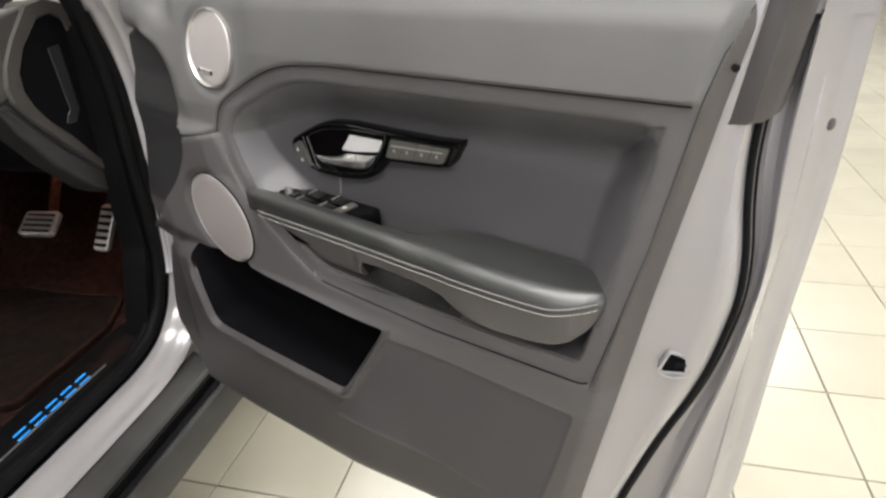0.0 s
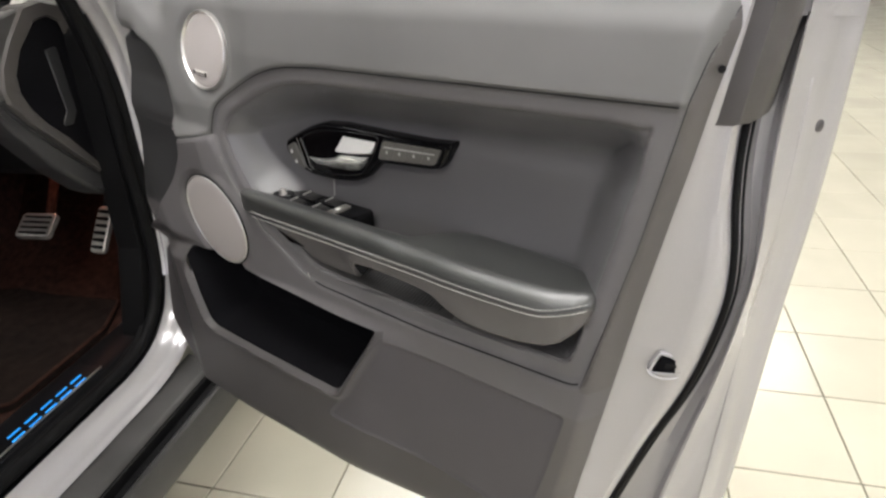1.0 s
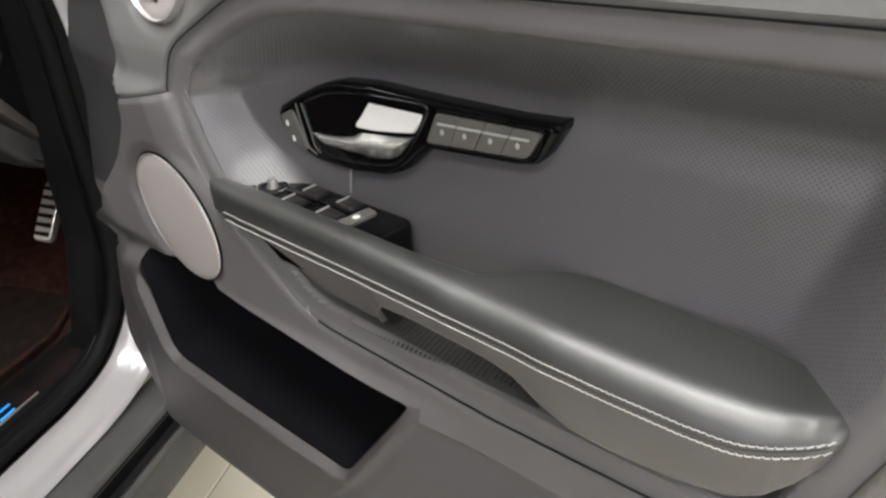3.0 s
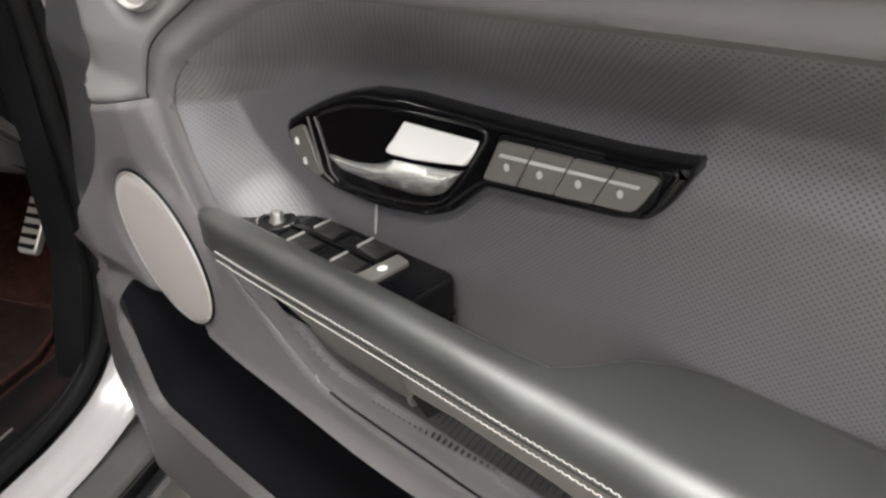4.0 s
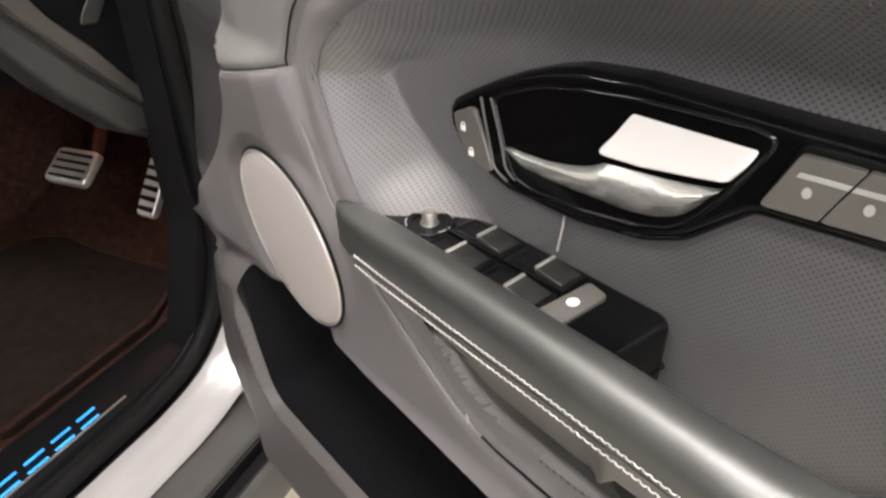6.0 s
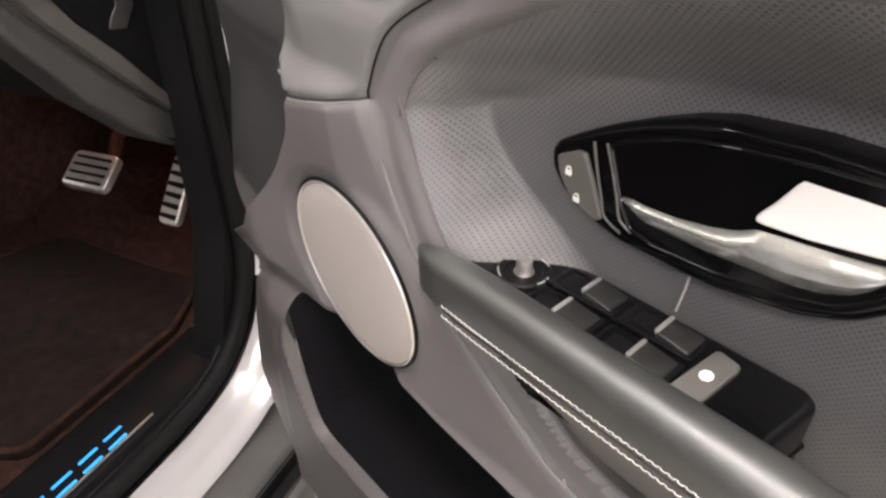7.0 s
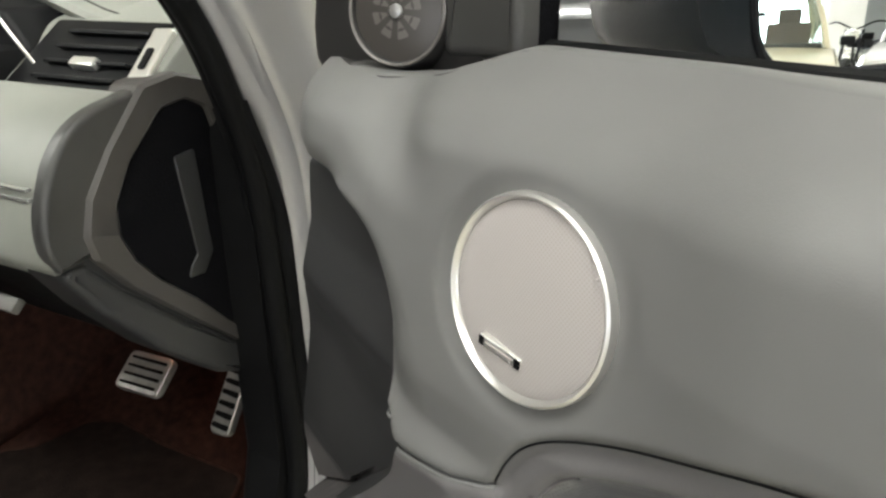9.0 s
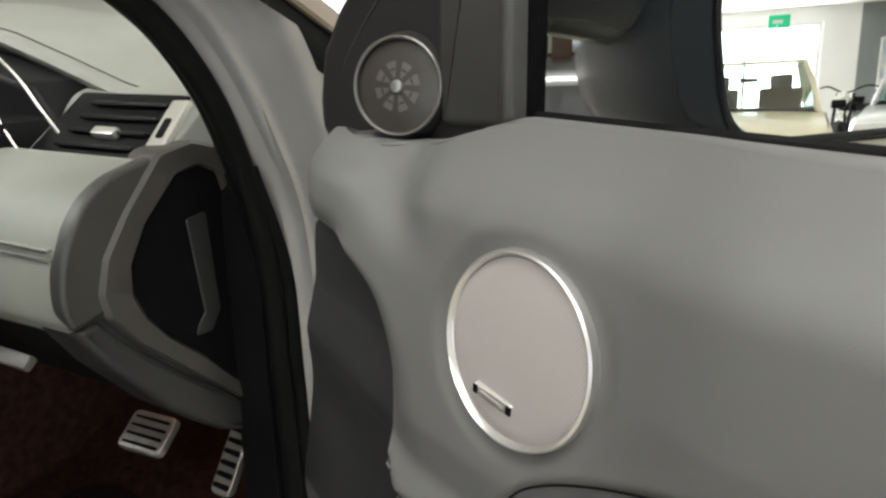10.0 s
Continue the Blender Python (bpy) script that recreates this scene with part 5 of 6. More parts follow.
# footwell
pan = [(-1.005, -0.9, 0.375), (-1.005, 1.02, 0.375), (-1.02, 1.16, 0.385), (-1.02, 1.36, 0.47), (-1.02, 1.52, 0.70), (-1.02, 1.58, 0.95)]
pan_rings = [[(r, u, z) for _, u, z in pan] for r in (-1.005, -1.2, -1.4, -1.6, -1.75, -2.3)]
part("floor_carpet", in_car(stack(pan_rings, cap_last=False, closed=False)), carpet, car, "dark brown footwell carpet")
part("kick_panel", in_car(slab(rounded([(0.97, 0.37), (1.62, 0.37), (1.62, 1.03), (1.065, 1.03), (1.045, 0.60)], 0.03), -0.86, -0.918, 0.01, to=lambda a, h, b: Vector((h, a, b)))), rubber, car, "black side lining of the footwell")
part("tunnel", in_car(slab(rounded([(-0.9, 0.37), (1.6, 0.37), (1.6, 0.72), (0.9, 0.68), (-0.9, 0.62)], 0.05), -1.80, -1.52, 0.03, to=lambda a, h, b: Vector((h, a, b)))), carpet, car, "brown lining of the centre tunnel")
MATLINE = rounded([(-1.012, 0.785), (-1.012, 1.045), (-1.06, 1.165), (-1.25, 1.164), (-1.37, 1.176), (-1.43, 1.15), (-1.455, 1.06), (-1.50, 1.03), (-1.50, 0.77), (-1.06, 0.765)], [0.03, 0.05, 0.03, 0.1, 0.04, 0.04, 0.04, 0.04, 0.05, 0.06])
floor_mat = tagged(part("floor_mat", in_car(slab(MATLINE, 0.377, 0.392, 0.004, to=flat)), mat_pile), "dark brown carpet mat with stitched edge in the footwell", "floor mat")
part("mat_binding", in_car(tube([(a, b, 0.390) for a, b in inset(MATLINE, 0.004)], 0.0045, 8, closed=True)), carpet, floor_mat, "brown bound edge")


def pedal(name, at, wide, high, lean, turn, slots, label):
    m = pose(*at, lean, 0, turn)
    base = part(name, in_car(moved(slab(rounded([(-wide / 2, -high / 2), (wide / 2, -high / 2), (wide / 2, high / 2), (-wide / 2, high / 2)], 0.012), 0.012, 0.0, 0.003), m)), pedal_metal, car, label)
    for k in range(slots):
        b = high * (0.5 - (k + 0.8) / (slots + 0.6))
        grip = rounded([(-wide * 0.40, b - high * 0.028), (wide * 0.40, b - high * 0.045), (wide * 0.40, b + high * 0.035), (-wide * 0.40, b + high * 0.035)], 0.003)
        part("rubber_grip", in_car(moved(slab(grip, 0.002, -0.0025, 0.001), m)), rubber, base)
    return base


part("brake_arm", in_car(tube([(-1.19, 1.17, 0.60), (-1.19, 1.22, 0.68), (-1.19, 1.30, 0.86)], 0.011, 8)), carpet, pedal("brake_pedal", (-1.155, 1.095, 0.615), 0.084, 0.060, -54, 4, 4, "metal brake pedal with black rubber grips"))
part("accelerator_arm", in_car(tube([(-1.03, 1.16, 0.60), (-1.03, 1.22, 0.72), (-1.03, 1.28, 0.86)], 0.009, 8)), satin_black, pedal("accelerator_pedal", (-1.003, 1.11, 0.606), 0.036, 0.104, -38, 0, 6, "metal accelerator pedal with black rubber grips"))

lens = lit(material("footwell_lamp_lens", (0.8, 0.45, 0.3), 0.4), (1.0, 0.42, 0.25), 1.5)
part("footwell_lamp", in_car(turned([(0.030, 0.012), (0.030, 0.002), (0.026, 0.0), (0.001, 0.0)], (-1.14, 1.192, 0.750), (0, 0, 1), 24)), lens, car, "small warm lamp under the dashboard")

# dashboard
DASH = spline([(1.60, 1.125), (1.35, 1.15), (1.18, 1.135), (1.09, 1.118), (1.06, 1.104)], 6)
BODY = np.concatenate([DASH, spline([(1.0, 1.060), (0.968, 1.066), (0.920, 1.050), (0.884, 1.012), (0.871, 0.975), (0.869, 0.940), (0.877, 0.926)], 6), [(0.882, 0.921), (0.892, 0.905), (0.912, 0.872), (0.955, 0.815), (1.01, 0.775), (1.2, 0.76), (1.60, 0.80)]])
DASH_MID = np.array((1.05, 0.98))
dash_rings = [[(r, *(DASH_MID + k * (np.array(p) - DASH_MID))) for p in BODY] for r, k in ((-0.9135, 0.955), (-0.9155, 0.985), (-0.922, 1.0), (-1.2, 1.0), (-1.6, 1.0), (-2.3, 1.0))]
dash = part("dashboard", in_car(stack(dash_rings, cap_first=True)), dash_hide, car, "grey soft dashboard")
side = lambda a, h, b: Vector((h, a, b))
UNDER = [(0.884, 0.916), (0.896, 0.898), (0.914, 0.867), (0.957, 0.809), (1.01, 0.769), (1.2, 0.754), (1.60, 0.794)]
part("under_cover", in_car(stack([[(r, *p) for p in UNDER] for r in (-0.925, -1.2, -1.6, -2.3)], cap_last=False, closed=False)), rubber, dash, "black lower cover of the dashboard")
part("dash_end_base", in_car(slab(rounded([(0.983, 1.062), (0.909, 1.038), (0.875, 0.983), (0.872, 0.946), (0.884, 0.929), (0.910, 0.882), (0.965, 0.810), (1.029, 0.742), (1.070, 0.712), (1.100, 0.95), (1.070, 1.06)], 0.01), -0.922, -0.9120, 0.003, to=side)), fin_black, dash)
CAP = np.concatenate([spline([(0.983, 1.068), (0.940, 1.059), (0.909, 1.042), (0.885, 1.012), (0.872, 0.980), (0.869, 0.950), (0.876, 0.930)], 6), spline([(0.910, 0.934), (0.909, 0.955), (0.920, 0.988), (0.949, 1.024), (0.986, 1.060)], 6)])
part("dash_end_cap", in_car(slab(CAP, -0.921, -0.906, 0.005, to=side)), ledge_plastic, dash, "padded end of the dashboard")
BOLSTER = rounded([(0.874, 0.929), (0.900, 0.930), (0.927, 0.895), (0.982, 0.835), (1.070, 0.750), (1.070, 0.705), (1.022, 0.735), (0.955, 0.805), (0.902, 0.878)], 0.008)
part("knee_bolster", in_car(slab(BOLSTER, -0.96, -0.907, 0.008, to=side)), fin_black, dash, "grey lower dashboard edge")
PANEL_END = rounded([(1.010, 1.046), (0.963, 1.008), (0.941, 0.971), (0.938, 0.940), (0.952, 0.908), (0.993, 0.856), (1.075, 0.757), (1.085, 0.95), (1.062, 1.042), (1.040, 1.052)], 0.012)
part("end_panel", in_car(slab(PANEL_END, -0.95, -0.9075, 0.002, to=side)), felt, dash, "black panel at the dashboard's end")
STRIP_O = rounded([(0.989, 1.072), (0.942, 1.024), (0.913, 0.987), (0.902, 0.955), (0.905, 0.932), (0.932, 0.893), (0.987, 0.833), (1.070, 0.745), (1.100, 0.95), (1.075, 1.065), (1.030, 1.078)], 0.012)
STRIP_I = rounded([(1.010, 1.046), (0.965, 1.007), (0.942, 0.971), (0.939, 0.942), (0.950, 0.912), (0.971, 0.882), (1.010, 0.842), (1.071, 0.764), (1.085, 0.95), (1.062, 1.038), (1.040, 1.050)], 0.012)
rings = [[(r, *p) for p in o] for o, r in ((STRIP_O, -0.94), (STRIP_O, -0.906), (inset(STRIP_O, 0.003), -0.902), (inset(STRIP_I, -0.003), -0.904), (STRIP_I, -0.908), (STRIP_I, -0.93))]
rings[2] = [(-0.902, *p) for p in 0.88 * STRIP_O + 0.12 * STRIP_I]
rings[3] = [(-0.904, *p) for p in 0.12 * STRIP_O + 0.88 * STRIP_I]
part("end_surround", in_car(stack(rings, cap_last=False)), dash_plastic, dash, "grey surround of the end panel")
STRIPE = rounded([(1.013, 0.998), (1.040, 1.000), (1.042, 0.885), (1.026, 0.865), (1.003, 0.868), (1.010, 0.880), (1.020, 0.89)], 0.004)
part("panel_relief", in_car(slab(STRIPE, -0.92, -0.9058, 0.0015, to=side)), switch_black, dash)
vent = part("air_vent", in_car(block((0.175, 0.108, 0.012), pose(-1.030, 1.034, 1.0815, 36, 0, 0), 0.003)), satin_black, dash, "black air vent with slats")
for k in range(4):
    part("vent_slat", in_car(block((0.122, 0.004, 0.012), pose(-1.012, 1.003 + 0.0175 * k, 1.0685 + 0.0127 * k, 66, 0, 0), 0.0012)), satin_black, vent)
part("vent_tab", in_car(block((0.036, 0.012, 0.010), pose(-1.01, 1.016, 1.082, 36, 0, 0), 0.003)), bright, vent, "silver vent tab")
end_pose = pose(-0.934, 1.028, 1.0865, -54, 0, 14)
part("vent_end", in_car(slab(rounded([(-0.012, -0.044), (0.012, -0.044), (0.012, 0.044), (-0.010, 0.044)], 0.004), 0.012, -0.003, 0.003, to=lambda a, h, b: end_pose @ Vector((a, h, b)))), bright, vent, "pale silver end of the vent")
part("vent_end_slot", in_car(slab(rounded([(-0.004, -0.014), (0.004, -0.014), (0.004, 0.014), (-0.004, 0.014)], 0.003), 0.002, -0.0045, 0.001, to=lambda a, h, b: end_pose @ Vector((a, h, b)))), satin_black, vent)
for rise in (0.0045, -0.0045):
    part("chrome_strip", in_car(block((1.23, 0.006, 0.0032), pose(-1.535, 0.876, 1.000 + rise), 0.001)), chrome, dash, "thin chrome strip across the dashboard")
part("dash_switch", in_car(block((0.06, 0.010, 0.016), pose(-1.055, 0.894, 0.862, -50), 0.003)), button, dash, "small grey switch")
HOOD_R = [-0.935, -0.95, -0.985, -1.037, -1.082, -1.175, -1.277, -1.45, -1.6, -1.8, -2.3]
HOOD_Z = [1.100, 1.106, 1.108, 1.112, 1.122, 1.152, 1.183, 1.215, 1.215, 1.17, 1.12]
hood_rings = []
for r in np.concatenate([np.linspace(-0.950, -1.3, 40), np.linspace(-1.32, -2.3, 20)]):
    z = float(np.interp(-r, [-v for v in HOOD_R], HOOD_Z))
    hood_rings.append([(r, u, z + d) for u, d in ((1.17, -0.030), (1.135, -0.031), (1.108, -0.026), (1.091, -0.016), (1.0865, -0.007), (1.091, -0.0005), (1.105, 0.0035), (1.16, 0.010), (1.28, 0.025), (1.42, 0.022), (1.55, -0.01))])
part("dash_top", in_car(stack(hood_rings, cap_first=True, cap_last=False, closed=False)), dash_hide, dash, "stitched grey leather top of the dashboard")
part("top_seam", in_car(tube([(ring[6][0], ring[6][1] + 0.002, ring[6][2] + 0.0012) for ring in hood_rings[2:]], 0.0012, 6)), hard_trim, dash)
part("cross_seam", in_car(tube([(-1.06, 1.112, 1.1205), (-1.045, 1.2, 1.133), (-1.03, 1.32, 1.139), (-1.02, 1.45, 1.128)], 0.0014, 6)), hard_trim, dash)
part("dash_corner", in_car(block((0.036, 0.10, 0.042), pose(-0.934, 1.135, 1.094, 8, 0, 0), 0.008)), rubber, dash, "dark corner piece beside the pillar")
# black block in place of the shade below the hood's lip
part("hood_shadow_gap", in_car(block((0.36, 0.05, 0.012), pose(-1.13, 1.112, 1.0905, 20, 4.5, 0), 0.003)), rubber, dash)
part("instrument_panel", in_car(slab(rounded([(-1.10, 1.065), (-1.15, 1.13), (-1.28, 1.16), (-1.62, 1.19), (-1.72, 1.065)], 0.02), 1.10, 1.03, 0.01, to=lambda a, h, b: Vector((a, h, b)))), satin_black, dash, "dark instrument housing")
part("column_shroud", in_car(block((0.50, 0.10, 0.05), pose(-1.375, 1.005, 1.068), 0.012)), rubber, dash, "black cover below the instruments")
part("instrument_edge", in_car(tube(spline([(-1.042, 0.985, 1.085), (-1.058, 0.98, 1.112), (-1.082, 0.98, 1.14), (-1.13, 0.98, 1.178)], 6), 0.0018, 8)), pedal_metal, dash, "chrome edge of the instruments")
part("column_edge", in_car(tube([(-1.10, 0.98, 1.048), (-1.127, 0.98, 1.084), (-1.15, 0.98, 1.12)], 0.0016, 8)), pedal_metal, dash)

for r in (-0.86, -2.28):
    for u in (1.78, -0.90):
        part("wheel", in_car(turned([(0.24, -0.11), (0.35, -0.105), (0.365, -0.06), (0.365, 0.06), (0.35, 0.105), (0.24, 0.11), (0.10, 0.09), (0.001, 0.09)], (r, u, 0.365), (1, 0, 0), 40)), rubber, car, "black tyre")

# shell that shades the cabin, windscreen, bonnet
part("roof", in_car(slab(rounded([(-2.25, -1.5), (-0.90, -1.5), (-0.86, 0.25), (-0.92, 0.45), (-2.3, 0.45)], 0.08), 1.55, 1.60, 0.015, to=flat)), paint, car, "silver roof")
part("far_side", in_car(slab([(-0.9, 0.3), (1.6, 0.3), (1.6, 1.1), (0.9, 1.12), (-0.9, 1.12)], -2.36, -2.30, 0.01, to=side)), hard_trim, car)
# unseen upright block, added to keep light out from behind
part("rear_bulkhead", in_car(block((1.5, 0.06, 1.2), pose(-1.6, -0.9, 0.95), 0.01)), hard_trim, car)
screen = part("windscreen", in_car(stack([[(r, u, z) for r in (-0.90, -1.2, -1.6, -2.0, -2.3)] for u, z in ((1.50, 1.105), (0.95, 1.38), (0.45, 1.57))], cap_last=False, closed=False)), glass, car, "clear windscreen")
screen.visible_shadow = False
part("cowl", in_car(block((1.45, 0.24, 0.03), pose(-1.58, 1.60, 1.085, 8), 0.01)), rubber, car, "black cowl below the windscreen")
FENDER = [(-0.74, 0.60), (-0.735, 0.85), (-0.745, 1.00), (-0.775, 1.075), (-0.83, 1.105), (-1.0, 1.125), (-1.6, 1.15), (-2.3, 1.12)]
part("bonnet", in_car(stack([[(r + k * (-1.57 - r) / 0.83, u, z - d * (0.4 + max(0, -0.9 - r))) for r, z in FENDER] for u, d, k in ((1.16, 0.0, 0.0), (1.5, 0.005, 0.01), (1.75, 0.02, 0.04), (1.95, 0.06, 0.11), (2.15, 0.11, 0.22), (2.32, 0.19, 0.36), (2.45, 0.30, 0.52))], cap_last=False, closed=False)), paint, car, "silver bonnet and front wing")


# rear half of the body
def rear_side(sign):
    """One rear flank: the skin between the sill and the waist, with its wheel arch."""
    rings = []
    for u in np.linspace(0.03, -1.72, 45):
        tuck = 0.16 * float(ease(-u, 1.35, 1.75))
        low = max(0.33, 0.365 + math.sqrt(max(0.0, 0.42**2 - (u + 0.9) ** 2)) if abs(u + 0.9) < 0.42 else 0.33)
        row = []
        for s in np.linspace(0, 1, 9):
            z = low + s * (1.10 - low)
            bulge = float(np.interp(z, [0.33, 0.6, 0.85, 1.0, 1.07, 1.10], [0.755, 0.738, 0.738, 0.756, 0.785, 0.81]))
            r = -bulge - tuck
            row.append((r if sign > 0 else -3.14 - r, u, z))
        rings.append(row)
    return in_car(stack(rings, cap_last=False, closed=False))


for sign in (1, -1):
    part("rear_quarter", rear_side(sign), paint, car, "silver rear flank")
    at = (lambda r: r) if sign > 0 else (lambda r: -3.14 - r)
    part("rear_side_glass", in_car(stack([[(at(-0.815), u0, 1.10), (at(-0.86), u0 - 0.0, 1.32), (at(-0.92), u1, 1.55)] for u0, u1 in ((-0.08, -0.10), (-0.7, -0.7), (-1.35, -1.2), (-1.62, -1.42))], cap_last=False, closed=False)), gloss, car, "dark rear side window")
    part("centre_pillar", in_car(slab(rounded([(0.06, 0.40), (0.05, 1.10), (-0.02, 1.57), (-0.12, 1.57), (-0.10, 1.10), (-0.12, 0.40)], 0.01), at(-0.93), at(-0.862), 0.006, to=side)), rubber, car, "black centre pillar")
part("tailgate", in_car(stack([[(r, u - 0.05 * math.cos((r + 1.57) * 2), z) for r in np.linspace(-2.2, -0.94, 9)] for u, z in ((-1.66, 0.35), (-1.74, 0.60), (-1.72, 0.95), (-1.66, 1.10), (-1.48, 1.55))], cap_last=False, closed=False)), paint, car, "silver tailgate")
part("front_bumper", in_car(slab(rounded([(-2.06, 2.34), (-1.82, 2.50), (-1.57, 2.53), (-1.32, 2.50), (-1.08, 2.34), (-0.98, 2.12), (-2.16, 2.12)], 0.06), 0.24, 0.86, 0.03, to=flat)), paint, car, "silver front bumper")

# ---- far wall with shopfront, pillar and painting ----
wall_piece(-10.5, -2.2, 0, CEILING, wall_paint, "wall_east", "plain white painted wall beside the shopfront")
wall_piece(3.45, 4.10, 0, CEILING, wall_paint, "wall_pier", "white wall pier beside the shopfront")
wall_piece(4.10, 11.5, 0, CEILING, grey_wall, "wall_grey", "dark grey painted wall with a painting")
wall_piece(-2.2, 3.45, 2.45, CEILING, wall_paint, "wall_lintel", "white wall above the shopfront window")
street = part("backdrop", block((0.05, 6.6, 2.7), pose(14.6, 0.6, 1.3), 0), daylight, None, smooth=False)
tagged(street, "overexposed bright street behind the shopfront", "backdrop", kind="structure")
front = thing("window_2", (14.1, 0.62, 0.0), "tall shopfront window with white frame", "window", kind="structure")
for y in (-2.15, -0.75, 0.65, 2.05, 3.4):
    part("window_frame", block((0.10, 0.07, 2.44), pose(14.08, y, 1.23), 0.008), wall_paint, front)
for z in (0.05, 2.42):
    part("window_sill", block((0.09, 5.6, 0.07), pose(14.085, 0.62, z), 0.008), wall_paint, front)
for y in (-1.45, -0.05, 1.35, 2.72):
    p = part("pane", block((0.008, 1.33, 2.3), pose(14.085, y, 1.235), 0), glass, front)
    p.visible_shadow = False

# ceiling lamps
first = None
for lx, ly, turn in LUMINAIRES:
    if first is None:
        first = thing("ceiling_light", (lx, ly, CEILING), "long white fluorescent lamp fixed to the ceiling", "ceiling light", "ceiling lights")
        m = pose(lx, ly, CEILING, 0, 0, turn)
        part("frame", moved(block((1.56, 0.50, 0.05), pose(0, 0, -0.026), 0.006), m), wall_paint, first)
        part("diffuser", moved(block((1.48, 0.40, 0.012), pose(0, 0, -0.056), 0.004), m), diffuser, first, "glowing diffuser")
    else:
        copy_thing(first, pose(lx, ly, CEILING))

# painting and exit sign
canvas = material("painted_canvas", (0.72, 0.70, 0.62), 0.7)
ramp = mottle(canvas, 1.6, 1.0, 1.0, (0.72, 0.70, 0.62), detail=6)
ramp.color_ramp.elements[0].color = (0.10, 0.26, 0.50, 1)
ramp.color_ramp.elements[0].position, ramp.color_ramp.elements[1].position = 0.36, 0.52
picture = thing("painting", (13.95, 5.65, 1.1), "large pale painting with blue strokes hung on the grey wall", "painting")
part("canvas", block((0.03, 2.3, 0.92), pose(13.965, 5.65, 1.58), 0.004), canvas, picture)
part("picture_frame", join(*[block(s, pose(13.96, *at), 0.004) for s, at in (((0.05, 2.38, 0.04), (5.65, 2.06)), ((0.05, 2.38, 0.04), (5.65, 1.10)), ((0.05, 0.04, 1.0), (4.48, 1.58)), ((0.05, 0.04, 1.0), (6.82, 1.58)))]), wall_paint, picture)
green = lit(material("green_sign", (0.02, 0.35, 0.16), 0.4), (0.03, 0.6, 0.28), 0.5)
exit_sign = thing("exit_sign", (10.2, 2.16, 2.0), "green lit emergency sign hanging from the ceiling", "sign")
part("sign_plate", block((0.05, 0.30, 0.2), pose(10.2, 2.16, 2.16), 0.008), green, exit_sign)
part("sign_bar", block((0.056, 0.14, 0.05), pose(10.2, 2.14, 2.16), 0.004), icon, exit_sign)
for y in (2.06, 2.26):
    part("sign_rod", tube([(10.2, y, 2.25), (10.2, y, CEILING)], 0.008, 6), wall_paint, exit_sign)

# ---- other vehicles on show ----
tyre = material("tyre_rubber", (0.02, 0.02, 0.02), 0.8)
seat_cloth = material("brown_seat_cloth", (0.10, 0.065, 0.045), 0.9)
car_pane = bpy.data.materials.new("tinted_car_glass")
car_pane.use_nodes = True
pane_nodes = car_pane.node_tree.nodes
clear, sheen, both = pane_nodes.new("ShaderNodeBsdfTransparent"), pane_nodes.new("ShaderNodeBsdfGlossy"), pane_nodes.new("ShaderNodeMixShader")
clear.inputs["Color"].default_value, sheen.inputs["Roughness"].default_value = (0.62, 0.74, 0.70, 1), 0.03
both.inputs[0].default_value = 0.16
wire(car_pane, clear.outputs[0], both.inputs[1])
wire(car_pane, sheen.outputs[0], both.inputs[2])
wire(car_pane, both.outputs[0], pane_nodes["Material Output"].inputs["Surface"])
lamp_glass = material("lamp_glass", (0.7, 0.7, 0.68), 0.1, metal=0.4)
amber = material("amber_lens", (0.8, 0.25, 0.02), 0.2)


